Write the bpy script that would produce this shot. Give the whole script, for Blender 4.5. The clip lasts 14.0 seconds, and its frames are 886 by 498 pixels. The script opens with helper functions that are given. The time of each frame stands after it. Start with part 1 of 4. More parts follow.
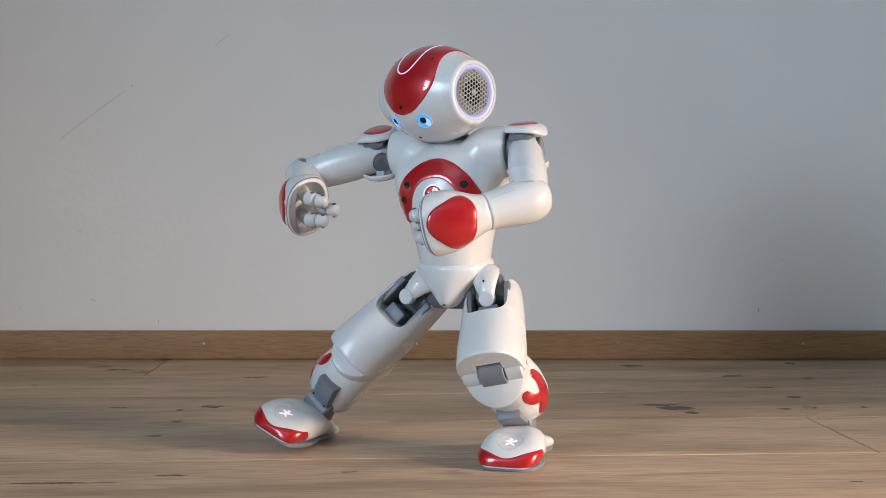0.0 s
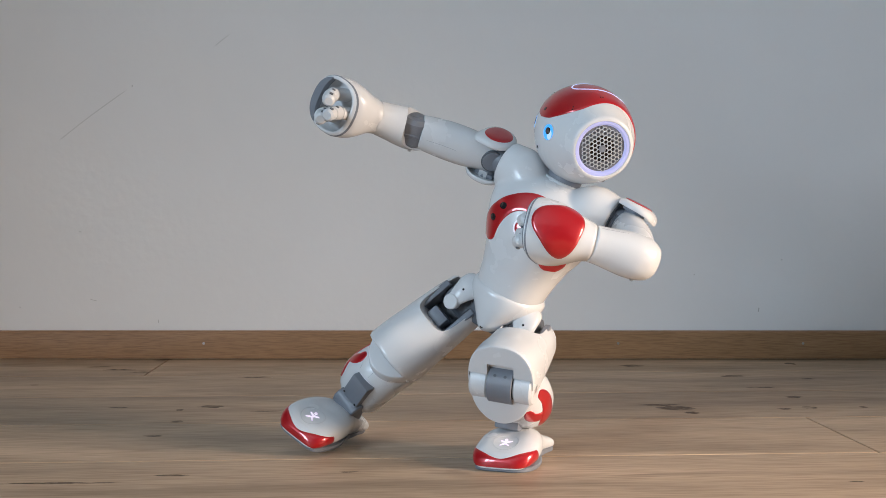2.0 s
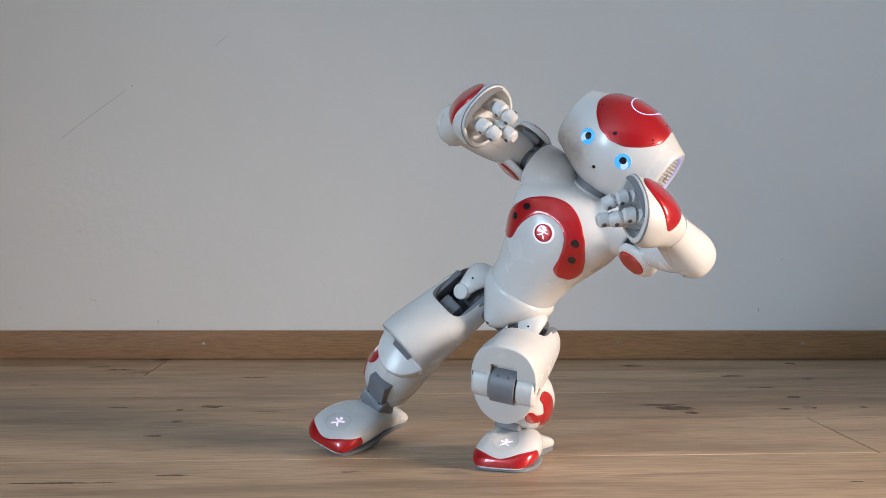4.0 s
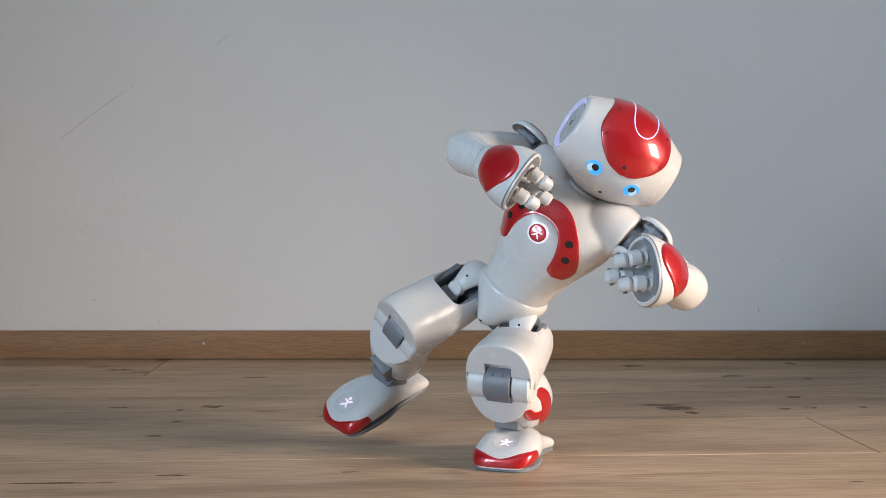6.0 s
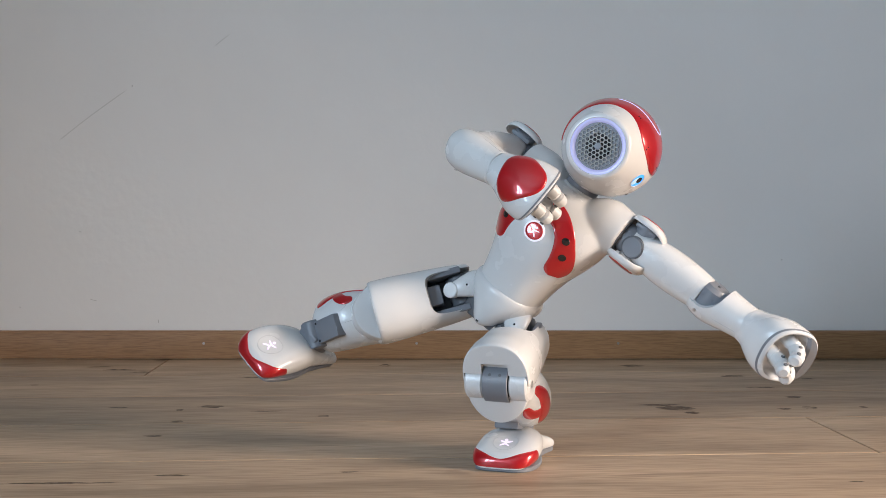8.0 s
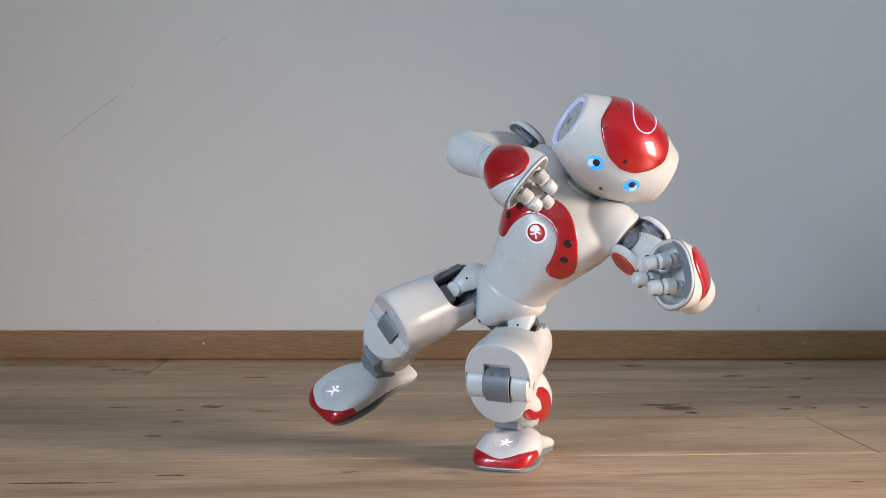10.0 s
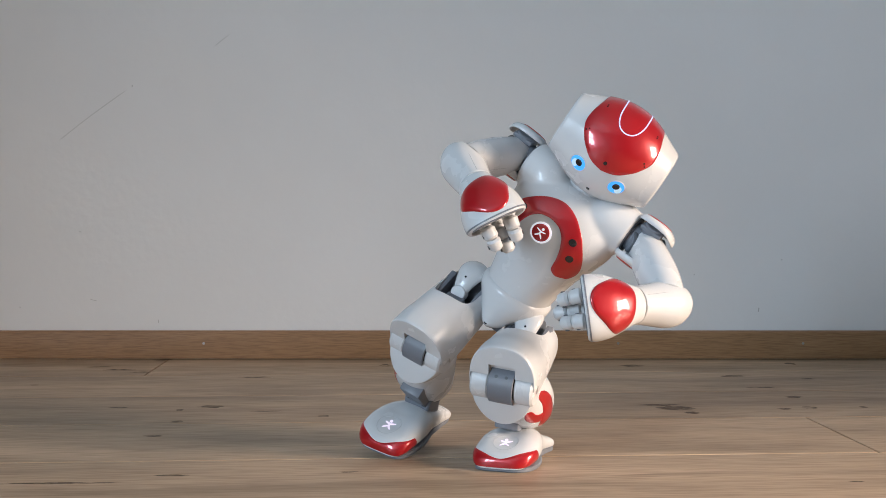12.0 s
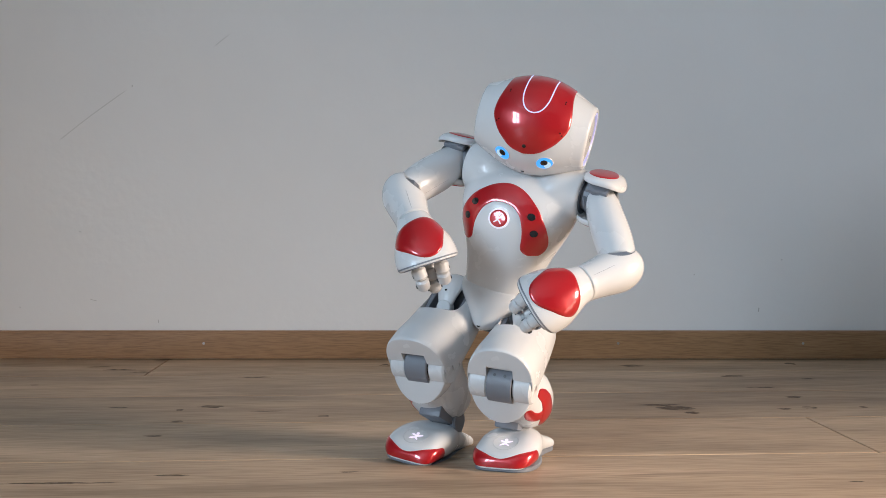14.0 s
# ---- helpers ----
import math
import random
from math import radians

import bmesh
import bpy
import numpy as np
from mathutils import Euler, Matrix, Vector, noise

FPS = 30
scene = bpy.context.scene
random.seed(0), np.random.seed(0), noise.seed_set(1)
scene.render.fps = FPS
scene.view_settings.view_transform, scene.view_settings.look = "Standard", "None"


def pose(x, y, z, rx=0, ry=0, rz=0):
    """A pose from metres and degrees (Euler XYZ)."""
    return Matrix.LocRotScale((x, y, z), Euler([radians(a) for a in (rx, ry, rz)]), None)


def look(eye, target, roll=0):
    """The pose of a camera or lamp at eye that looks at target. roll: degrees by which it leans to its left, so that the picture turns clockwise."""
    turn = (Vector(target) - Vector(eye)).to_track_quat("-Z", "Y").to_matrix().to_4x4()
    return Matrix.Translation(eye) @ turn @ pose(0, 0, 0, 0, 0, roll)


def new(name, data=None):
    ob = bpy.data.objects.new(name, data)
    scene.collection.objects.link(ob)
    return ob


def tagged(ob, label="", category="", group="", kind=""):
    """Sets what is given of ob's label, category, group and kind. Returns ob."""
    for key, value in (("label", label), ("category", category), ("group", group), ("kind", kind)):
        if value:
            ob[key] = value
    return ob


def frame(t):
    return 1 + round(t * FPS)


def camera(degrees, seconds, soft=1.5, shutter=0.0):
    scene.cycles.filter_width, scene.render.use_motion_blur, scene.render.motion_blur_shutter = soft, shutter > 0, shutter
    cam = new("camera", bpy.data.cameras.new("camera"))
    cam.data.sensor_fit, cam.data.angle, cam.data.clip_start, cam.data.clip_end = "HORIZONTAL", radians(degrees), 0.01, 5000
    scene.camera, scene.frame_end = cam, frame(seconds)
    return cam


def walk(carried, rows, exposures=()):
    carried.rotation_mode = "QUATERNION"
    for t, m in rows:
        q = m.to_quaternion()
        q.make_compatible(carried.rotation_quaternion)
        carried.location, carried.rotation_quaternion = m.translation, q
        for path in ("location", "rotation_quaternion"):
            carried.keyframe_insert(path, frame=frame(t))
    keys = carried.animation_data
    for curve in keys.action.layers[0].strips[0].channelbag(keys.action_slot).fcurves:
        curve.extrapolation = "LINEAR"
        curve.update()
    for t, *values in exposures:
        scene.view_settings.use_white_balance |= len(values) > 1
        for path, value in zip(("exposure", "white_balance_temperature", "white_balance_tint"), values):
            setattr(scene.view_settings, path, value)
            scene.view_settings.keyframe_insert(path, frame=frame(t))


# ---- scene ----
cam = camera(44.75, 14.0, soft=0.88)
EYE = pose(-0.0936, -1.3429, 0.2992, 88.295, 0, 0)
walk(cam, [(0.0, EYE), (14.0, EYE)])

# ---- light ----
world = bpy.data.worlds.new("daylight")
scene.world = world
world.use_nodes = True
wn = world.node_tree.nodes
sky = wn.new("ShaderNodeTexSky")
sky.sky_type, sky.sun_disc = "NISHITA", False
sky.sun_elevation, sky.sun_rotation = radians(25), radians(120)
wn["Background"].inputs["Strength"].default_value = 0.10
world.node_tree.links.new(sky.outputs[0], wn["Background"].inputs["Color"])
scene.view_settings.exposure = 0.0


def window_light(name, m, w, h, watts, colour, spread):
    data = bpy.data.lights.new(name, "AREA")
    data.shape, data.size, data.size_y = "RECTANGLE", w, h
    data.energy, data.color, data.spread = watts, colour, radians(spread)
    ob = new(name, data)
    ob.matrix_world = m
    return ob


# the daylight of the two windows: one cool, in the left wall, one warm in the right wall
window_light("daylight_cool", look((-2.375, -2.60, 1.20), (0.0, -2.60, 1.20)), 1.15, 1.45, 150, (0.62, 0.805, 1.0), 158)
window_light("daylight_warm", look((2.20, -0.86, 0.58), (0.78, -0.42, 0.0)), 0.70, 0.76, 20, (1.0, 0.81, 0.67), 70)


# ---- materials ----
def material(name):
    m = bpy.data.materials.new(name)
    m.use_nodes = True
    return m, m.node_tree.nodes, m.node_tree.links, m.node_tree.nodes["Principled BSDF"]


def plastic(name, colour, rough, grain=0.0, coat=0.0, metal=0.0, speck=0.04):
    """Moulded plastic: slight mottling, smudges in the gloss, fine grain."""
    m, n, l, b = material(name)
    tc = n.new("ShaderNodeTexCoord")
    big = n.new("ShaderNodeTexNoise")
    big.inputs["Scale"].default_value, big.inputs["Detail"].default_value = 22, 4
    l.new(tc.outputs["Object"], big.inputs["Vector"])
    mix = n.new("ShaderNodeMix")
    mix.data_type = "RGBA"
    mix.inputs["A"].default_value = (*[c * (1 - speck) for c in colour], 1)
    mix.inputs["B"].default_value = (*[min(1, c * (1 + speck)) for c in colour], 1)
    l.new(big.outputs["Fac"], mix.inputs["Factor"])
    l.new(mix.outputs["Result"], b.inputs["Base Color"])
    r = n.new("ShaderNodeMapRange")
    r.inputs["To Min"].default_value, r.inputs["To Max"].default_value = rough * 0.93, rough * 1.07
    l.new(big.outputs["Fac"], r.inputs["Value"])
    l.new(r.outputs["Result"], b.inputs["Roughness"])
    b.inputs["Metallic"].default_value = metal
    b.inputs["Coat Weight"].default_value = coat
    b.inputs["Coat Roughness"].default_value = 0.03
    if grain:
        fine = n.new("ShaderNodeTexNoise")
        fine.inputs["Scale"].default_value = 900
        l.new(tc.outputs["Object"], fine.inputs["Vector"])
        bump = n.new("ShaderNodeBump")
        bump.inputs["Strength"].default_value, bump.inputs["Distance"].default_value = grain, 0.0004
        l.new(fine.outputs["Fac"], bump.inputs["Height"])
        l.new(bump.outputs["Normal"], b.inputs["Normal"])
    return m


def glow(name, colour, strength):
    m, n, l, b = material(name)
    b.inputs["Base Color"].default_value = (*[c * 0.5 for c in colour], 1)
    b.inputs["Emission Color"].default_value = (*colour, 1)
    b.inputs["Emission Strength"].default_value = strength
    b.inputs["Roughness"].default_value = 0.3
    return m


WHITE = plastic("white_plastic", (0.67, 0.68, 0.69), 0.27, 0.05, 0.15, speck=0.015)
RED = plastic("red_lacquer", (0.47, 0.006, 0.012), 0.30, 0.0, 1.0, 0.2)
GREY = plastic("grey_plastic", (0.19, 0.205, 0.235), 0.42, 0.1)
DARK = plastic("dark_grey_plastic", (0.10, 0.11, 0.125), 0.45, 0.1)
BLACK = plastic("black_gloss", (0.012, 0.012, 0.014), 0.12, 0, 0.5)
PALE = plastic("pale_grey_plastic", (0.52, 0.53, 0.54), 0.4, 0.05)
FINGER = plastic("off_white_plastic", (0.62, 0.63, 0.64), 0.38, 0.05)
METAL = plastic("screw_steel", (0.55, 0.55, 0.56), 0.3, 0, 0, 1.0)
EYE_BLUE = glow("eye_led", (0.06, 0.40, 1.0), 0.9)
EYE_PALE = glow("eye_led_pale", (0.62, 0.85, 1.0), 0.55)
EAR_GLOW = glow("ear_led", (0.58, 0.60, 1.0), 0.42)
LOOP_GLOW = glow("head_led", (0.60, 0.62, 1.0), 0.9)
MARK_GLOW = glow("foot_led", (0.92, 0.78, 1.0), 0.85)
CHEST_GLOW = glow("chest_led", (0.9, 0.88, 1.0), 0.6)


def wall_paint():
    m, n, l, b = material("painted_plaster")
    tc = n.new("ShaderNodeTexCoord")
    a = n.new("ShaderNodeTexNoise")
    a.inputs["Scale"].default_value, a.inputs["Detail"].default_value = 3.0, 5
    l.new(tc.outputs["Object"], a.inputs["Vector"])
    ramp = n.new("ShaderNodeValToRGB")
    ramp.color_ramp.elements[0].position, ramp.color_ramp.elements[1].position = 0.3, 0.7
    ramp.color_ramp.elements[0].color = (0.80, 0.80, 0.795, 1)
    ramp.color_ramp.elements[1].color = (0.83, 0.83, 0.825, 1)
    l.new(a.outputs["Fac"], ramp.inputs["Fac"])
    l.new(ramp.outputs["Color"], b.inputs["Base Color"])
    b.inputs["Roughness"].default_value = 0.75
    rough = n.new("ShaderNodeTexNoise")
    rough.inputs["Scale"].default_value, rough.inputs["Detail"].default_value = 55, 4
    l.new(tc.outputs["Object"], rough.inputs["Vector"])
    bump = n.new("ShaderNodeBump")
    patch = n.new("ShaderNodeMapRange")
    patch.inputs["From Min"].default_value, patch.inputs["From Max"].default_value = 0.46, 0.62
    patch.inputs["To Min"].default_value, patch.inputs["To Max"].default_value = 0.25, 1.0
    l.new(a.outputs["Fac"], patch.inputs["Value"])
    relief = n.new("ShaderNodeMath")
    relief.operation = "MULTIPLY"
    l.new(rough.outputs["Fac"], relief.inputs[0])
    l.new(patch.outputs["Result"], relief.inputs[1])
    bump.inputs["Strength"].default_value, bump.inputs["Distance"].default_value = 0.22, 0.004
    l.new(relief.outputs[0], bump.inputs["Height"])
    l.new(bump.outputs["Normal"], b.inputs["Normal"])
    return m


def wood(name, dark, light, scale=1.0, rough=0.5, knots=True):
    """Long grain along x, streaks and a few dark knots; every piece differs."""
    m, n, l, b = material(name)
    tc = n.new("ShaderNodeTexCoord")
    info = n.new("ShaderNodeObjectInfo")
    shift = n.new("ShaderNodeVectorMath")
    shift.operation = "MULTIPLY_ADD"
    comb = n.new("ShaderNodeCombineXYZ")
    for i in range(3):
        l.new(info.outputs["Random"], comb.inputs[i])
    l.new(comb.outputs[0], shift.inputs[0])
    shift.inputs[1].default_value = (37, 53, 11)
    l.new(tc.outputs["Object"], shift.inputs[2])
    stretch = n.new("ShaderNodeMapping")
    stretch.inputs["Scale"].default_value = (4.4 * scale, 26 * scale, 26 * scale)
    l.new(shift.outputs[0], stretch.inputs["Vector"])
    broad = n.new("ShaderNodeTexNoise")
    broad.inputs["Scale"].default_value, broad.inputs["Detail"].default_value, broad.inputs["Distortion"].default_value = 0.7, 5, 0.5
    l.new(stretch.outputs[0], broad.inputs["Vector"])
    fine_map = n.new("ShaderNodeMapping")
    fine_map.inputs["Scale"].default_value = (22 * scale, 300 * scale, 300 * scale)
    l.new(shift.outputs[0], fine_map.inputs["Vector"])
    fine = n.new("ShaderNodeTexNoise")
    fine.inputs["Scale"].default_value, fine.inputs["Detail"].default_value = 1.0, 3
    l.new(fine_map.outputs[0], fine.inputs["Vector"])
    mid = [(a + c) / 2 for a, c in zip(dark, light)]
    ramp = n.new("ShaderNodeValToRGB")
    ramp.color_ramp.elements[0].position, ramp.color_ramp.elements[1].position = 0.3, 0.72
    ramp.color_ramp.elements[0].color, ramp.color_ramp.elements[1].color = (*dark, 1), (*light, 1)
    ramp.color_ramp.elements.new(0.5).color = (*mid, 1)
    l.new(broad.outputs["Fac"], ramp.inputs["Fac"])
    mul = n.new("ShaderNodeMix")
    mul.data_type, mul.blend_type = "RGBA", "MULTIPLY"
    mul.inputs["Factor"].default_value = 0.55
    fr = n.new("ShaderNodeValToRGB")
    fr.color_ramp.elements[0].position, fr.color_ramp.elements[1].position = 0.3, 0.6
    fr.color_ramp.elements[0].color, fr.color_ramp.elements[1].color = (0.48, 0.43, 0.38, 1), (1, 1, 1, 1)
    l.new(fine.outputs["Fac"], fr.inputs["Fac"])
    l.new(ramp.outputs["Color"], mul.inputs["A"])
    l.new(fr.outputs["Color"], mul.inputs["B"])
    last = mul.outputs["Result"]
    if knots:
        km = n.new("ShaderNodeMapping")
        km.inputs["Scale"].default_value = (2.1, 10, 10)
        l.new(shift.outputs[0], km.inputs["Vector"])
        warp = n.new("ShaderNodeTexNoise")
        warp.inputs["Scale"].default_value, warp.inputs["Detail"].default_value, warp.inputs["Distortion"].default_value = 1.3, 6, 1.2
        l.new(km.outputs[0], warp.inputs["Vector"])
        kr = n.new("ShaderNodeValToRGB")
        kr.color_ramp.elements[0].position, kr.color_ramp.elements[1].position = 0.68, 0.84
        kr.color_ramp.elements[0].color, kr.color_ramp.elements[1].color = (1, 1, 1, 1), (0.22, 0.15, 0.10, 1)
        l.new(warp.outputs["Fac"], kr.inputs["Fac"])
        km2 = n.new("ShaderNodeMix")
        km2.data_type, km2.blend_type = "RGBA", "MULTIPLY"
        km2.inputs["Factor"].default_value = 1.0
        l.new(last, km2.inputs["A"])
        l.new(kr.outputs["Color"], km2.inputs["B"])
        last = km2.outputs["Result"]
    tone = n.new("ShaderNodeHueSaturation")
    tr = n.new("ShaderNodeMapRange")
    tr.inputs["To Min"].default_value, tr.inputs["To Max"].default_value = 0.86, 1.13
    l.new(info.outputs["Random"], tr.inputs["Value"])
    l.new(tr.outputs["Result"], tone.inputs["Value"])
    l.new(last, tone.inputs["Color"])
    l.new(tone.outputs["Color"], b.inputs["Base Color"])
    rr = n.new("ShaderNodeMapRange")
    rr.inputs["To Min"].default_value, rr.inputs["To Max"].default_value = rough * 1.15, rough * 0.85
    l.new(fine.outputs["Fac"], rr.inputs["Value"])
    l.new(rr.outputs["Result"], b.inputs["Roughness"])
    bump = n.new("ShaderNodeBump")
    bump.inputs["Strength"].default_value, bump.inputs["Distance"].default_value = 0.25, 0.0006
    l.new(fine.outputs["Fac"], bump.inputs["Height"])
    l.new(bump.outputs["Normal"], b.inputs["Normal"])
    return m


def knot_wood():
    """Dark resin and cracks in the oak, broken up along the grain."""
    m, n, l, b = material("dark_knot")
    tc = n.new("ShaderNodeTexCoord")
    mp = n.new("ShaderNodeMapping")
    mp.inputs["Scale"].default_value = (45, 210, 1)
    l.new(tc.outputs["Object"], mp.inputs["Vector"])
    a = n.new("ShaderNodeTexNoise")
    a.inputs["Scale"].default_value, a.inputs["Detail"].default_value, a.inputs["Distortion"].default_value = 1.0, 4, 0.6
    l.new(mp.outputs[0], a.inputs["Vector"])
    ramp = n.new("ShaderNodeValToRGB")
    ramp.color_ramp.elements[0].position, ramp.color_ramp.elements[1].position = 0.36, 0.56
    ramp.color_ramp.elements[0].color, ramp.color_ramp.elements[1].color = (0, 0, 0, 1), (0.85, 0.85, 0.85, 1)
    l.new(a.outputs["Fac"], ramp.inputs["Fac"])
    l.new(ramp.outputs["Color"], b.inputs["Alpha"])
    b.inputs["Base Color"].default_value = (0.12, 0.075, 0.045, 1)
    b.inputs["Roughness"].default_value = 0.6
    return m


PAINT = wall_paint()
OAK = wood("oak_laminate", (0.335, 0.232, 0.146), (0.60, 0.43, 0.285), 0.8)
SKIRT = wood("skirting_wood", (0.30, 0.165, 0.075), (0.36, 0.205, 0.10), 1.6, 0.45, False)
KNOT = knot_wood()
SCUFF = plastic("scuff_mark", (0.56, 0.55, 0.54), 0.8, 0.3, speck=0.3)
JOINT = plastic("joint_shadow_gap", (0.03, 0.02, 0.015), 0.8)
# for the added walls out of view: dark so that less light bounces
LOW_BOUNCE = plastic("unseen_wall_dark", (0.19, 0.185, 0.18), 0.8, 0.1)
CEILING = plastic("ceiling_paint", (0.60, 0.60, 0.59), 0.8, 0.1)


# ---- mesh helpers ----
def part(name, bm, mat, parent=None, label="", sharp=38):
    """One mesh object from a bmesh, smooth but for its sharp edges."""
    bmesh.ops.recalc_face_normals(bm, faces=bm.faces)
    limit = radians(sharp)
    for f in bm.faces:
        f.smooth = True
    for e in bm.edges:
        e.smooth = len(e.link_faces) == 2 and e.calc_face_angle(0) < limit
    me = bpy.data.meshes.new(name)
    bm.to_mesh(me)
    bm.free()
    me.materials.append(mat)
    ob = new(name, me)
    if parent is not None:
        ob.parent = parent
    if label:
        tagged(ob, label)
    return ob


def skin(bm, rings, closed=True, cap0=True, cap1=True):
    """Quads between rings of points."""
    rows = [[bm.verts.new(p) for p in r] for r in rings]
    for a, b in zip(rows, rows[1:]):
        k = len(a)
        for i in range(k if closed else k - 1):
            bm.faces.new((a[i], a[(i + 1) % k], b[(i + 1) % k], b[i]))
    if closed and cap0:
        bm.faces.new(rows[0][::-1])
    if closed and cap1:
        bm.faces.new(rows[-1])
    return rows


def spline(keys, steps):
    """Smooth rows of numbers through keys (Catmull-Rom)."""
    out, k = [], [np.array(a, float) for a in keys]
    for i in range(len(k) - 1):
        p0, p1, p2, p3 = k[max(i - 1, 0)], k[i], k[i + 1], k[min(i + 2, len(k) - 1)]
        for s in range(steps):
            t = s / steps
            out.append(0.5 * (2 * p1 + (p2 - p0) * t + (2 * p0 - 5 * p1 + 4 * p2 - p3) * t * t + (3 * p1 - p0 - 3 * p2 + p3) * t ** 3))
    return out + [k[-1]]


def loft(axis, keys, n=40, steps=4, power=2.0, bm=None, m=Matrix(), caps=True):
    """A smooth body along an axis. keys: place, two centres, two half widths. power: 2 round, more squarer."""
    bm = bm or bmesh.new()
    rings = []
    for c, u0, v0, ru, rv in spline(keys, steps):
        ring = []
        for i in range(n):
            a = 2 * math.pi * i / n
            ca, sa = math.cos(a), math.sin(a)
            u = u0 + abs(ru) * math.copysign(abs(ca) ** (2 / power), ca)
            v = v0 + abs(rv) * math.copysign(abs(sa) ** (2 / power), sa)
            ring.append(m @ Vector({"x": (c, u, v), "y": (u, c, v), "z": (u, v, c)}[axis]))
        rings.append(ring)
    skin(bm, rings, True, caps, caps)
    return bm


def rod(a, b, r, n=20, r2=None, bm=None, edge=0.0):
    """A round bar from a to b with softened ends."""
    bm = bm or bmesh.new()
    a, b = Vector(a), Vector(b)
    d = (b - a).normalized()
    q = d.to_track_quat("Z", "Y")
    r2 = r if r2 is None else r2
    e = edge or min(r, (b - a).length) * 0.12
    rings = []
    for c, k in ((a, r - e), (a + d * e, r), (b - d * e, r2), (b, r2 - e)):
        rings.append([c + q @ Vector((k * math.cos(2 * math.pi * i / n), k * math.sin(2 * math.pi * i / n), 0)) for i in range(n)])
    skin(bm, rings)
    return bm


def block(x0, x1, y0, y1, z0, z1, bevel=0.002, bm=None, m=Matrix(), segments=2):
    own = bmesh.new()
    bmesh.ops.create_cube(own, size=1)
    for v in own.verts:
        v.co = Vector(((x0 + x1) / 2 + v.co.x * (x1 - x0), (y0 + y1) / 2 + v.co.y * (y1 - y0), (z0 + z1) / 2 + v.co.z * (z1 - z0)))
    if bevel:
        bmesh.ops.bevel(own, geom=own.edges[:], offset=bevel, segments=segments, affect="EDGES", profile=0.5)
    own.transform(m)
    if bm is None:
        return own
    me = bpy.data.meshes.new("tmp")
    own.to_mesh(me)
    bm.from_mesh(me)
    own.free()
    bpy.data.meshes.remove(me)
    return bm


def carve(ob, cutter_bm):
    """Cut a body out of ob's mesh, for good."""
    cutter = part("cutter", cutter_bm, WHITE)
    mod = ob.modifiers.new("cut", "BOOLEAN")
    mod.object, mod.operation, mod.solver = cutter, "DIFFERENCE", "EXACT"
    done = bpy.data.meshes.new_from_object(ob.evaluated_get(bpy.context.evaluated_depsgraph_get()))
    ob.modifiers.clear()
    ob.data = done
    bpy.data.objects.remove(cutter)
    for e in done.edges:
        e.use_edge_sharp = False
    done.set_sharp_from_angle(angle=radians(38))


def tree_of(ob):
    from_bm = bmesh.new()
    from_bm.from_mesh(ob.data)
    t = BVHTree.FromBMesh(from_bm)
    from_bm.free()
    return t


FADE = ((0.0, 1), (0.35, 1), (0.7, 1), (0.88, 1), (0.95, 0.8), (0.985, 0.4), (1.0, -0.8))


def inlay_polar(surface, outline, thick, n=48):
    """A cushion-shaped inlay. surface(u, v, lift) gives a point; outline(angle) gives (u, v)."""
    bm = bmesh.new()
    edge = [outline(2 * math.pi * i / n) for i in range(n)]
    cu, cv = sum(p[0] for p in edge) / n, sum(p[1] for p in edge) / n
    rows = []
    for f, k in FADE[1:]:
        rows.append([surface(cu + (u - cu) * f, cv + (v - cv) * f, thick * k) for u, v in edge])
    first = skin(bm, rows, True, False, False)[0]
    mid = bm.verts.new(surface(cu, cv, thick))
    for i in range(n):
        bm.faces.new((mid, first[i], first[(i + 1) % n]))
    return bm


def inlay_strip(surface, line, thick, steps=8, across=(-1, -0.96, -0.88, -0.6, -0.2, 0.2, 0.6, 0.88, 0.96, 1)):
    """An inlay along a line of (u, v, half width) keys with rounded ends."""
    pts = spline(line, steps)
    rows = []
    for i, (u, v, w) in enumerate(pts):
        a, b = pts[max(i - 1, 0)], pts[min(i + 1, len(pts) - 1)]
        du, dv = b[0] - a[0], b[1] - a[1]
        k = math.hypot(du, dv) or 1
        end = min(i, len(pts) - 1 - i) / steps
        w2 = w * math.sqrt(max(0.02, 1 - (1 - min(1, end * 1.2)) ** 2))
        lift = 1 if 0 < i < len(pts) - 1 else -0.8
        rows.append([surface(u - dv / k * w2 * c, v + du / k * w2 * c, thick * (lift if abs(c) < 0.9 else -0.8 if abs(c) > 0.99 else 0.6 * lift)) for c in across])
    bm = bmesh.new()
    skin(bm, rows, False)
    return bm


def onto(tree, at, ways):
    """A surface function: rays that start at at(u, v), go along ways(u, v), and land on a body."""
    def surface(u, v, lift):
        o, d = Vector(at(u, v)), Vector(ways(u, v)).normalized()
        hit = tree.ray_cast(o, d)[0]
        return (hit if hit is not None else o + d * 0.1) - d * lift
    return surface


# ---- the room ----
ROOM_X0, ROOM_X1, ROOM_Y0, ROOM_Y1, ROOM_Z = -2.2, 1.75, -3.60, 0.923, 2.5


def opening_wall(name, x0, x1, y0, y1, a0, a1, z0, z1):
    """A wall along y with one window opening from a0 to a1."""
    spans = ((x0, x1, y0, a0), (x0, x1, a1, y1), (x0, x1, a0, a1))
    bm = block(*spans[0], 0, ROOM_Z, 0)
    block(*spans[1], 0, ROOM_Z, 0, bm)
    block(*spans[2], 0, z0, 0, bm)
    block(*spans[2], z1, ROOM_Z, 0, bm)
    return part(name, bm, LOW_BOUNCE)


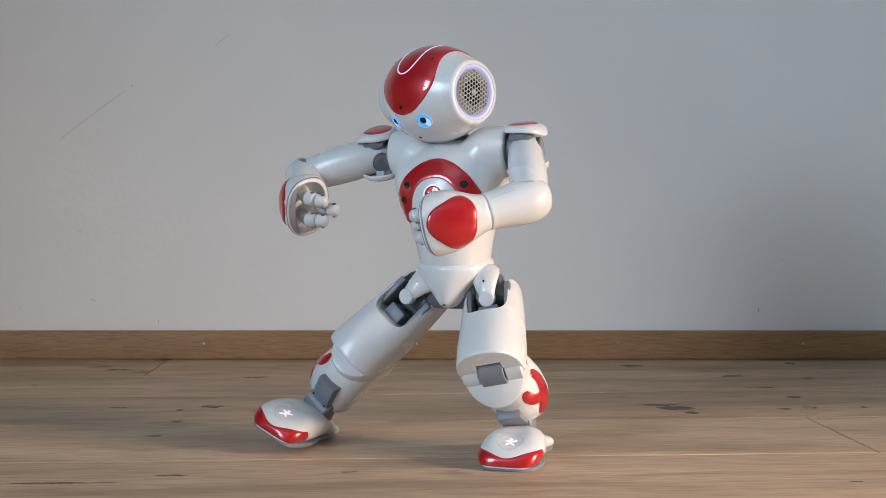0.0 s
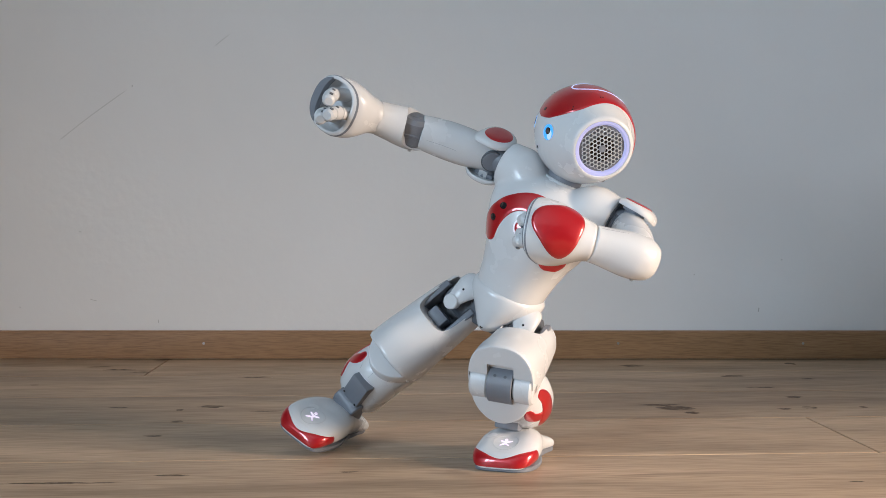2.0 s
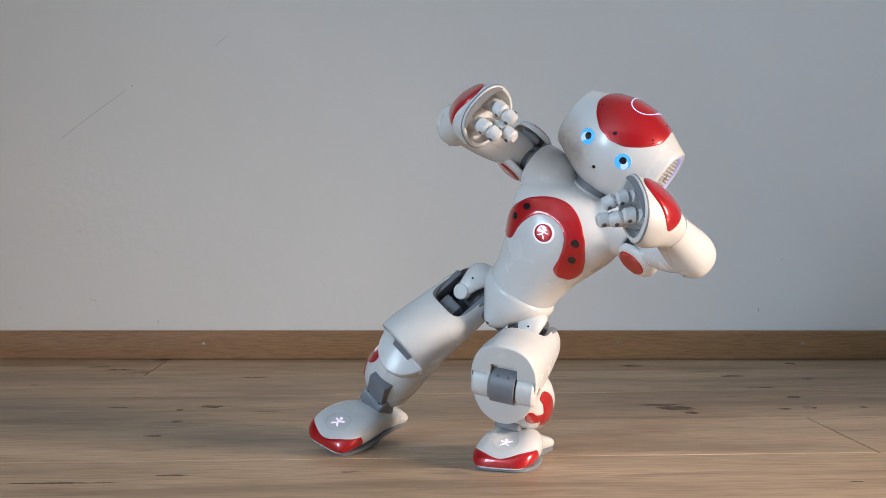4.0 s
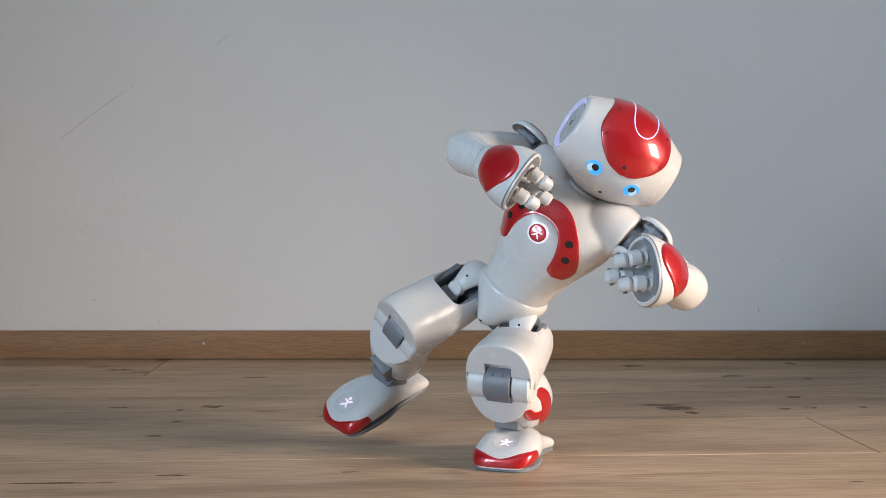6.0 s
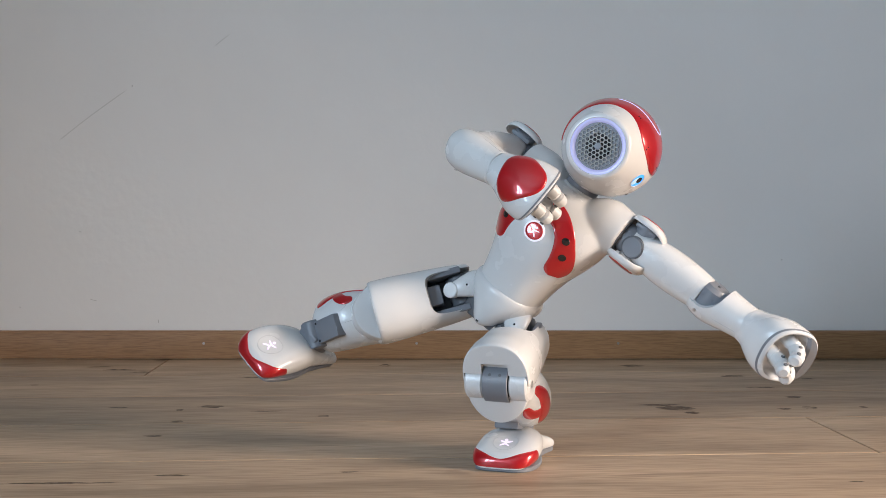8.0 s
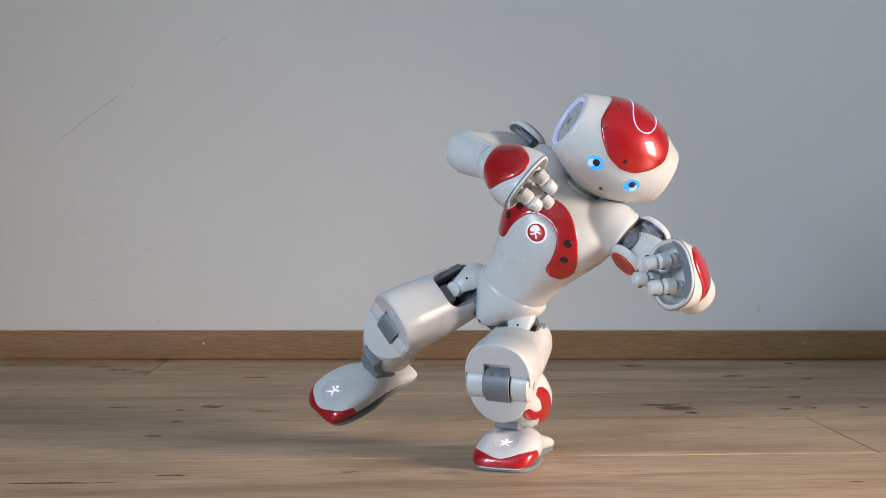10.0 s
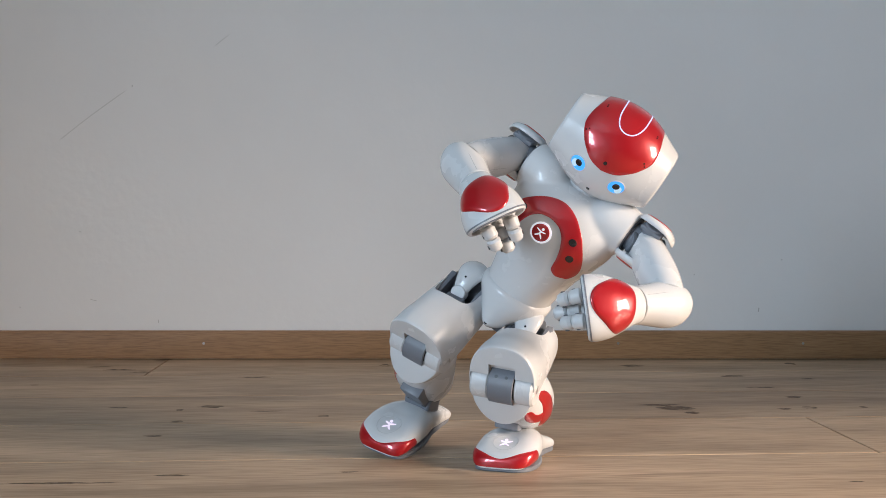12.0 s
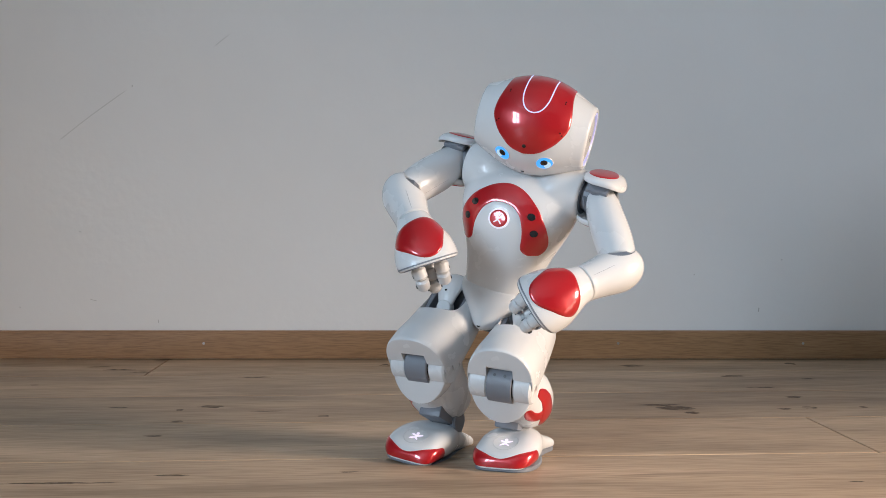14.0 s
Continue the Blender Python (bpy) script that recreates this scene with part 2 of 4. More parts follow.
def room():
    t = 0.12
    back = part("wall_back", block(ROOM_X0 - 0.2, ROOM_X1 + 0.50, ROOM_Y1, ROOM_Y1 + t, 0, ROOM_Z, 0), PAINT)
    left = opening_wall("wall_left", ROOM_X0 - 0.2, ROOM_X0, ROOM_Y0, ROOM_Y1, -3.20, -2.00, 0.45, 1.95)
    # unseen right wall, made thick so its deep reveal trims the warm light
    right = opening_wall("wall_right", ROOM_X1, ROOM_X1 + 0.50, ROOM_Y0, ROOM_Y1, -1.22, -0.50, 0.18, 1.00)
    front = part("wall_front", block(ROOM_X0 - 0.2, ROOM_X1 + 0.50, ROOM_Y0 - t, ROOM_Y0, 0, ROOM_Z, 0), LOW_BOUNCE)
    top = part("ceiling", block(ROOM_X0 - 0.2, ROOM_X1 + 0.50, ROOM_Y0 - t, ROOM_Y1 + t, ROOM_Z, ROOM_Z + t, 0), CEILING)
    tagged(back, "matt white painted plaster wall with faint scuffs", "wall", kind="structure")
    for ob in (left, right, front):
        tagged(ob, "plain unseen wall added to close the room, dark to cut bounce light", "wall", kind="structure")
    tagged(top, "plain white ceiling", "ceiling", kind="structure")
    # frame of the cool window, with its middle bars
    x0, x1 = ROOM_X0 - 0.16, ROOM_X0 - 0.11
    bm = block(x0, x1, -3.198, -3.15, 0.452, 1.948, 0.004)
    block(x0, x1, -2.05, -2.002, 0.452, 1.948, 0.004, bm)
    block(x0, x1, -2.64, -2.56, 0.502, 1.898, 0.004, bm)
    block(x0, x1, -3.149, -2.641, 1.175, 1.235, 0.004, bm)
    block(x0, x1, -2.559, -2.051, 1.175, 1.235, 0.004, bm)
    block(x0, x1, -3.149, -2.051, 0.452, 0.50, 0.004, bm)
    block(x0, x1, -3.149, -2.051, 1.90, 1.948, 0.004, bm)
    tagged(part("window_1", bm, WHITE), "white four-pane window frame", "window", kind="structure")
    bm = block(ROOM_X0, ROOM_X1, ROOM_Y1 - 0.014, ROOM_Y1 - 0.0005, 0.002, 0.0601, 0.0)
    lip = [e for e in bm.edges if all(v.co.z > 0.03 and v.co.y < ROOM_Y1 - 0.01 for v in e.verts)]
    bmesh.ops.bevel(bm, geom=lip, offset=0.004, segments=3, affect="EDGES", profile=0.5)
    board = tagged(part("baseboard", bm, SKIRT), "low honey-brown wooden baseboard along the wall", "baseboard", kind="structure")
    for x in SCREWS:
        part("screw", rod((x, ROOM_Y1 - 0.012, 0.034), (x, ROOM_Y1 - 0.0148, 0.034), 0.0028, 12), METAL, board)
    for line in SCRATCHES:
        bm = bmesh.new()
        y = ROOM_Y1 - 0.0003
        pts = spline([(a, c, w) for a, c, w in line], 4)
        rows = []
        for i, (a, c, w) in enumerate(pts):
            p, q = pts[max(i - 1, 0)], pts[min(i + 1, len(pts) - 1)]
            du, dv = q[0] - p[0], q[1] - p[1]
            k = math.hypot(du, dv)
            rows.append([(a - dv / k * w, y, c + du / k * w), (a + dv / k * w, y, c - du / k * w)])
        skin(bm, rows, False)
        part("scratch", bm, SCUFF, back)


SCREWS = (-0.596, -0.149, 0.274, 0.662)
SCRATCHES = (
    ((-0.8969, 0.4620, 0.0006), (-0.8455, 0.5022, 0.0005), (-0.7918, 0.5412, 0.0006), (-0.7596, 0.5637, 0.0004)),
    ((-0.7465, 0.5731, 0.0014), (-0.7441, 0.5743, 0.0014)),
    ((-0.5717, 0.6568, 0.0004), (-0.5575, 0.6686, 0.0007), (-0.5420, 0.6803, 0.0004)),
    ((0.5728, 0.1077, 0.0012), (0.5717, 0.0993, 0.0012)),
    ((0.4352, 0.1793, 0.0010), (0.4364, 0.1769, 0.0010)),
    ((-0.9865, 0.1101, 0.0010), (-0.9853, 0.1077, 0.0010)),
    ((0.6196, 0.2079, 0.0010), (0.6207, 0.2103, 0.0010)),
    ((-0.8597, 0.2686, 0.0008), (-0.8550, 0.2674, 0.0008)),
    ((-0.8373, 0.1256, 0.0006), (-0.8230, 0.1220, 0.0006)),
    ((-0.6946, 0.0826, 0.0007), (-0.6935, 0.0754, 0.0007)),
)


def floor():
    base = part("floor", block(ROOM_X0, ROOM_X1, ROOM_Y0, ROOM_Y1, -0.06, -0.006, 0), JOINT)
    tagged(base, "pale oak laminate floor of long knotty planks", "floor", kind="structure")
    # the planks lie slightly askew to the wall
    lay = pose(0, 0, 0, 0, 0, LAY)
    back = lay.inverted()
    wide, long = 0.2406, 2.05
    shifts = (0.42, 0.95, 0.13, 0.66, 0.30, 0.81)
    for row in range(-26, 8):
        y0 = -0.0076 + row * wide
        x = -5.0 - shifts[row % 6] * long
        if row in PLANK_ENDS:
            x = PLANK_ENDS[row] - long * 3
        while x < 3.5:
            bm = block(x + 0.0014, x + long - 0.0014, y0 + 0.0014, y0 + wide - 0.0014, -0.006, 0, 0)
            top = [e for e in bm.edges if all(v.co.z > -0.001 for v in e.verts)]
            bmesh.ops.bevel(bm, geom=top, offset=0.0006, segments=1, affect="EDGES")
            bm.transform(lay)
            for co, no in (((ROOM_X0, 0, 0), (-1, 0, 0)), ((ROOM_X1, 0, 0), (1, 0, 0)), ((0, ROOM_Y0, 0), (0, -1, 0)), ((0, ROOM_Y1, 0), (0, 1, 0))):
                cut = bmesh.ops.bisect_plane(bm, geom=bm.verts[:] + bm.edges[:] + bm.faces[:], plane_co=co, plane_no=no, clear_outer=True)
            if bm.faces:
                bm.transform(back)
                ob = part("plank", bm, OAK, base)
                ob.matrix_local = lay
            else:
                bm.free()
            x += long
    # dark filled knots and cracks
    for x, y, a, b, turn in KNOTS:
        bm = bmesh.new()
        ring, mid = [], bm.verts.new((x, y, 0.0003))
        for i in range(28):
            t = 2 * math.pi * i / 28
            r = 1 + 0.45 * noise.noise(Vector((x * 50 + 1.6 * math.cos(t), y * 50 + 1.6 * math.sin(t), 3)))
            u, v = a * r * math.copysign(abs(math.cos(t)) ** 0.8, math.cos(t)), 0.85 * b * r * math.copysign(abs(math.sin(t)) ** 1.8, math.sin(t))
            ring.append(bm.verts.new((x + u * math.cos(turn) - v * math.sin(turn), y + u * math.sin(turn) + v * math.cos(turn), 0.0003)))
        for i in range(28):
            bm.faces.new((mid, ring[i], ring[(i + 1) % 28]))
        part("knot", bm, KNOT, base)


LAY = 3.1
PLANK_ENDS = {0: 0.462, 3: -0.620, 1: 0.95, 2: 1.05, -1: 0.75, -2: 0.8}
KNOTS = (
    (-0.458, 0.347, 0.0196, 0.0152, 0.05),
    (-0.502, 0.317, 0.0070, 0.0098, 0.05),
    (-0.482, 0.221, 0.0083, 0.0095, 0.05),
    (-0.490, 0.119, 0.0139, 0.0057, 0.05),
    (-0.407, -0.106, 0.0209, 0.0054, 0.05),
    (-0.534, -0.143, 0.0698, 0.0051, 0.05),
    (-0.441, 0.658, 0.0338, 0.0106, 0.05),
    (-0.821, 0.564, 0.0080, 0.0064, 0.05),
    (-0.273, 0.265, 0.0085, 0.0092, 0.05),
    (-0.210, 0.819, 0.0114, 0.0207, 0.05),
    (-0.202, -0.089, 0.0146, 0.0034, 0.05),
    (0.249, 0.362, 0.0360, 0.0103, 0.05),
    (0.270, 0.332, 0.0318, 0.0199, -0.05),
    (0.287, 0.293, 0.0121, 0.0119, -0.05),
    (0.490, 0.438, 0.0150, 0.0140, 0.05),
    (0.481, 0.337, 0.0124, 0.0125, 0.05),
    (0.439, 0.327, 0.0106, 0.0079, 0.05),
    (0.613, 0.844, 0.0115, 0.0169, 0.05),
    (0.581, 0.637, 0.0146, 0.0083, 0.05),
    (0.455, 0.673, 0.0255, 0.0115, 0.05),
    (0.468, 0.538, 0.0278, 0.0088, 0.05),
    (0.373, -0.135, 0.0089, 0.0031, 0.05),
    (0.285, 0.811, 0.0250, 0.0180, 0.05),
    (0.568, 0.342, 0.0062, 0.0080, 0.05),
    (-0.678, 0.901, 0.0213, 0.0107, 0.05),
    (-0.780, 0.795, 0.0293, 0.0073, 0.05),
    (-0.723, 0.755, 0.0332, 0.0117, 0.05),
    (-0.670, 0.724, 0.0240, 0.0076, 0.05),
    (-0.367, 0.307, 0.0261, 0.0048, 0.05),
    (-0.602, 0.337, 0.0160, 0.0060, 0.05),
)


# ---- the robot ----
HEAD_R = ((0.0, 0.0590), (0.012, 0.0583), (0.022, 0.0562), (0.034, 0.0522), (0.045, 0.0473), (0.056, 0.0420), (0.066, 0.0378), (0.09, 0.03))
HEAD_C = (0.003, 0.0490)


def head_radius(y):
    y = abs(y)
    for (a, ra), (b, rb) in zip(HEAD_R, HEAD_R[1:]):
        if y <= b:
            t = (y - a) / (b - a)
            t = t if a > 0 else t * t
            return ra + (rb - ra) * t
    return 0.03


def head_point(y, phi, lift=0.0):
    r = head_radius(y) + lift
    return Vector((HEAD_C[0] + r * math.cos(phi), y, HEAD_C[1] + r * math.sin(phi)))


def disc_on_head(y0, phi0, r, lift, n=24, r_in=0.0):
    R0 = head_radius(y0)
    at = lambda u, v, k: head_point(y0 + u, phi0 + v / R0, k)
    if r_in:
        bm = bmesh.new()
        rows = []
        for f, k in ((r_in, -0.5), (r_in + 0.0003, 1), (r - 0.0003, 1), (r, -0.5)):
            rows.append([at(f * math.cos(2 * math.pi * i / n), f * math.sin(2 * math.pi * i / n), lift * k) for i in range(n)])
        skin(bm, rows, True, False, False)
        return bm
    return inlay_polar(at, lambda a: (r * math.cos(a), r * math.sin(a)), lift, n)


def build_head(robot):
    bm = bmesh.new()
    rings, n = [], 64
    ys = [i / 24 * 0.066 for i in range(-24, 25)]
    prof = [(y, head_radius(y)) for y in ys]
    lip = [(0.0675, 0.0355), (0.0675, 0.0335), (0.0660, 0.0325), (0.0630, 0.0320)]
    prof = [(-y, r) for y, r in lip[::-1]] + prof + lip
    for y, r in prof:
        rings.append([(HEAD_C[0] + r * math.cos(2 * math.pi * i / n), y, HEAD_C[1] + r * math.sin(2 * math.pi * i / n)) for i in range(n)])
    skin(bm, rings)
    head = part("head", bm, WHITE, robot, "white rounded head shell with flat round ears")
    # red cap over the brow and the crown
    keys = ((0, 0.001), (3, 0.016), (9, 0.026), (20, 0.037), (38, 0.0455), (58, 0.0455), (85, 0.041), (115, 0.039), (150, 0.039), (185, 0.036), (205, 0.028))
    rows = []
    for phi, w in spline(keys, 5):
        rows.append([head_point(w * c, radians(phi), 0.0012 * k) for c, k in
                     ((-1, -0.8), (-0.98, 0.5), (-0.94, 1), (-0.75, 1), (-0.5, 1), (-0.25, 1), (0, 1), (0.25, 1), (0.5, 1), (0.75, 1), (0.94, 1), (0.98, 0.5), (1, -0.8))])
    bm = bmesh.new()
    skin(bm, rows, False)
    part("head_cap", bm, RED, head, "glossy red lacquered cap")
    # light loop on the crown
    line = [(0.0165, radians(112), 0.0009), (0.0165, radians(85), 0.0009), (0.0155, radians(66), 0.0009), (0.010, radians(53), 0.0009), (0.0, radians(48.5), 0.0009),
            (-0.010, radians(53), 0.0009), (-0.0155, radians(66), 0.0009), (-0.0165, radians(85), 0.0009), (-0.0165, radians(112), 0.0009)]
    rows = []
    pts = spline(line, 6)
    for i, (y, phi, w) in enumerate(pts):
        a, b = pts[max(i - 1, 0)], pts[min(i + 1, len(pts) - 1)]
        du, dv = b[0] - a[0], (b[1] - a[1]) * 0.06
        k = math.hypot(du, dv)
        rows.append([head_point(y - dv / k * w * c, phi + du / k * w * c / 0.06, 0.0012 + h) for c, h in ((-1, -0.0004), (-0.6, 0.0003), (0.6, 0.0003), (1, -0.0004))])
    bm = bmesh.new()
    skin(bm, rows, False)
    part("light_loop", bm, LOOP_GLOW, head, "glowing violet-white light line")
    for s in (1, -1):
        eye = part("eye_ring", disc_on_head(0.026 * s, radians(-12), 0.0094, 0.0004), EYE_BLUE, head, "glowing blue eye ring")
        part("eye_pupil", disc_on_head(0.0255 * s, radians(-10.5), 0.0043, 0.0010), BLACK, head, "black glossy eye lens")
        part("eye_white", inlay_polar(lambda u, v, k: head_point(0.0295 * s + u, radians(-14.5) + v / 0.055, k), lambda a: (0.0040 * math.cos(a), 0.0058 * math.sin(a)), 0.0007, 20), EYE_PALE, head, "pale lit outer side of the eye")
        part("eye_rim", disc_on_head(0.026 * s, radians(-12), 0.0104, 0.0006, 32, 0.0092), WHITE, head)
        # speaker in the ear
        y = 0.0640 * s
        ring = bmesh.new()
        rows = []
        for r, yy in ((0.0335, 0.0655), (0.0325, 0.0670), (0.0300, 0.0668), (0.0278, 0.0645), (0.0275, 0.0630)):
            rows.append([(HEAD_C[0] + r * math.cos(2 * math.pi * i / 48), yy * s, HEAD_C[1] + r * math.sin(2 * math.pi * i / 48)) for i in range(48)])
        skin(ring, rows, True, False, False)
        part("ear_ring", ring, EAR_GLOW, head, "glowing pale violet ear ring")
        part("speaker_cone", rod((HEAD_C[0], 0.0625 * s, HEAD_C[1]), (HEAD_C[0], 0.0641 * s, HEAD_C[1]), 0.0152, 40), BLACK, head)
        part("speaker_basket", rod((HEAD_C[0], 0.0620 * s, HEAD_C[1]), (HEAD_C[0], 0.0636 * s, HEAD_C[1]), 0.0276, 40), GREY, head)
        grille = bmesh.new()
        a = 0.0029
        for i in range(-9, 10):
            for j in range(-9, 10):
                cx, cz = a * 1.732 * (i + j / 2), a * 1.5 * j
                if math.hypot(cx, cz) > 0.0258:
                    continue
                dome = 0.0014 * (1 - (math.hypot(cx, cz) / 0.027) ** 2)
                rows = []
                for k, dy in ((1.0, 0.0), (1.0, 0.0011), (0.86, 0.0014), (0.74, 0.0008)):
                    rows.append([(HEAD_C[0] + cx + a * k * math.sin(math.pi / 3 * h), (0.0638 + dome + dy) * s, HEAD_C[1] + cz + a * k * math.cos(math.pi / 3 * h)) for h in range(6)])
                skin(grille, rows, True, False, False)
        part("speaker_grille", grille, PALE, head, "pale honeycomb speaker grille", 60)
        part("speaker_hub", rod((HEAD_C[0], 0.0648 * s, HEAD_C[1]), (HEAD_C[0], 0.0668 * s, HEAD_C[1]), 0.0042, 16), GREY, head)
        for phi, yy in ((33, 0.037), (30, 0.0395), (75, 0.0335), (72, 0.0335)):
            part("microphone_hole", disc_on_head(yy * s, radians(phi), 0.0009, 0.0016, 10), BLACK, head)
    part("forehead_lens", disc_on_head(0, radians(9.5), 0.0024, 0.0017, 16), BLACK, head, "small black lens")
    part("mouth_lens", disc_on_head(0, radians(-37), 0.0022, 0.0007, 16), BLACK, head, "small black lens")
    for i in range(3):
        part("vent_slot", disc_on_head(0.036 - 0.006 * i, radians(228), 0.0018, 0.0006, 10), BLACK, head)
    return head


def figure_mark(surface, s, parent, mat):
    """A small emblem of three short strokes and a dot, as plain shapes."""
    for line in (((-1.0, 0.5, 0.17), (0.0, 0.25, 0.19), (1.0, 0.45, 0.17)), ((0.05, 0.3, 0.20), (-0.1, -0.3, 0.20), (-0.75, -1.0, 0.17)), ((0.0, -0.2, 0.18), (0.4, -0.55, 0.18), (0.75, -1.0, 0.16))):
        part("emblem_stroke", inlay_strip(surface, [(a * s, b * s, 0.78 * w * s) for a, b, w in line], 0.0004, 4, (-1, -0.8, 0, 0.8, 1)), mat, parent)
    part("emblem_dot", inlay_polar(surface, lambda a: (0.15 * s + 0.26 * s * math.cos(a), 0.85 * s + 0.26 * s * math.sin(a)), 0.0004, 12), mat, parent)


def build_torso(robot):
    keys = ((0.111, -0.004, 0, 0.022, 0.024), (0.109, -0.004, 0, 0.029, 0.034), (0.104, -0.003, 0, 0.037, 0.050), (0.095, -0.002, 0, 0.046, 0.064), (0.078, 0.0, 0, 0.0545, 0.0725),
            (0.058, 0.002, 0, 0.059, 0.072), (0.034, 0.002, 0, 0.060, 0.064), (0.010, 0.001, 0, 0.057, 0.054), (-0.015, 0, 0, 0.052, 0.047), (-0.040, 0, 0, 0.047, 0.043), (-0.058, 0, 0, 0.043, 0.040), (-0.062, 0, 0, 0.036, 0.034))
    shell = loft("z", keys, 64, 5, 2.25)
    plain = part("torso_form", shell.copy(), WHITE)
    tree = tree_of(plain)
    bpy.data.objects.remove(plain)
    for s in (1, -1):
        arm_keys = ((0.012, 0, 0.082, 0.030, 0.024), (0.030, 0, 0.089, 0.037, 0.0325), (0.048, 0, 0.095, 0.037, 0.0345), (0.062, 0, 0.097, 0.0335, 0.0325), (0.072, 0, 0.098, 0.0305, 0.0305), (0.0770, 0, 0.099, 0.0290, 0.0290), (0.0778, 0, 0.099, 0.0262, 0.0262))
        loft("y", [(k[0] * s,) + k[1:] for k in arm_keys], 40, 4, 2.05, shell)
    torso = part("torso", shell, WHITE, robot, "white rounded chest shell with shoulder sockets")
    melt = torso.modifiers.new("melt", "REMESH")
    melt.mode, melt.voxel_size, melt.use_smooth_shade = "VOXEL", 0.0016, True
    soft = torso.modifiers.new("soft", "SMOOTH")
    soft.factor, soft.iterations = 0.5, 30
    R0 = 0.058
    face = onto(tree, lambda u, v: (0.2 * math.cos(u / R0), 0.2 * math.sin(u / R0), v), lambda u, v: (-math.cos(u / R0), -math.sin(u / R0), 0))
    half = ((0.0495, 0.014, 0.0145), (0.0475, 0.026, 0.0170), (0.0425, 0.041, 0.0142), (0.0365, 0.055, 0.0120), (0.0300, 0.067, 0.0116), (0.0180, 0.0775, 0.0118))
    line = half + ((0, 0.0812, 0.0118),) + tuple((-u, v, w) for u, v, w in half[::-1])
    part("chest_arch", inlay_strip(face, line, 0.0014, 7), RED, torso, "glossy red lacquered arch")
    for y, z in ((0.0345, 0.0615), (0.0410, 0.0425), (-0.0345, 0.0615), (-0.0410, 0.0425)):
        part("sensor", inlay_polar(face, lambda a: (y + 0.0045 * math.cos(a), z + 0.0045 * math.sin(a)), 0.0022, 20), BLACK, torso, "round black sensor")
    c = (0.0, 0.0500)
    part("button_ring", inlay_polar(face, lambda a: (c[0] + 0.0128 * math.cos(a), c[1] + 0.0128 * math.sin(a)), 0.0012, 32), CHEST_GLOW, torso, "glowing white button ring")
    part("chest_button", inlay_polar(face, lambda a: (c[0] + 0.0108 * math.cos(a), c[1] + 0.0108 * math.sin(a)), 0.0018, 32), RED, torso, "dark red round button")
    figure_mark(lambda u, v, k: face(c[0] + u, c[1] + v, 0.0026 + k), 0.0060, torso, CHEST_GLOW)
    # neck
    bm = rod((-0.002, 0, 0.100), (-0.002, 0, 0.122), 0.0215, 28)
    rod((-0.002, 0, 0.126), (-0.002, 0, 0.134), 0.0195, 28, bm=bm)
    part("neck", bm, GREY, torso, "grey plastic neck")
    part("neck_collar", rod((-0.003, 0, 0.106), (-0.003, 0, 0.1135), 0.0245, 32), PALE, torso, "pale grey neck collar")
    # hips: a pointed white pelvis below a seam
    keys = ((-0.036, -0.002, 0, 0.046, 0.044), (-0.042, -0.001, 0, 0.050, 0.0475), (-0.052, 0, 0, 0.0495, 0.046), (-0.064, 0.003, 0, 0.046, 0.036), (-0.078, 0.006, 0, 0.040, 0.024), (-0.089, 0.008, 0, 0.034, 0.015), (-0.094, 0.008, 0, 0.027, 0.009))
    part("pelvis", loft("z", keys, 48, 4, 2.1), WHITE, torso, "white pointed pelvis shell")
    part("pelvis_hole", rod((0.030, 0, -0.088), (0.0425, 0, -0.088), 0.0022, 12), BLACK, torso)
    part("pelvis_core", block(-0.030, 0.022, -0.034, 0.034, -0.098, -0.055, 0.006), DARK, torso)
    for s in (1, -1):
        part("socket_disc", rod((0, 0.074 * s, 0.100), (0, 0.0788 * s, 0.100), 0.0245, 32), DARK, torso)
    return torso


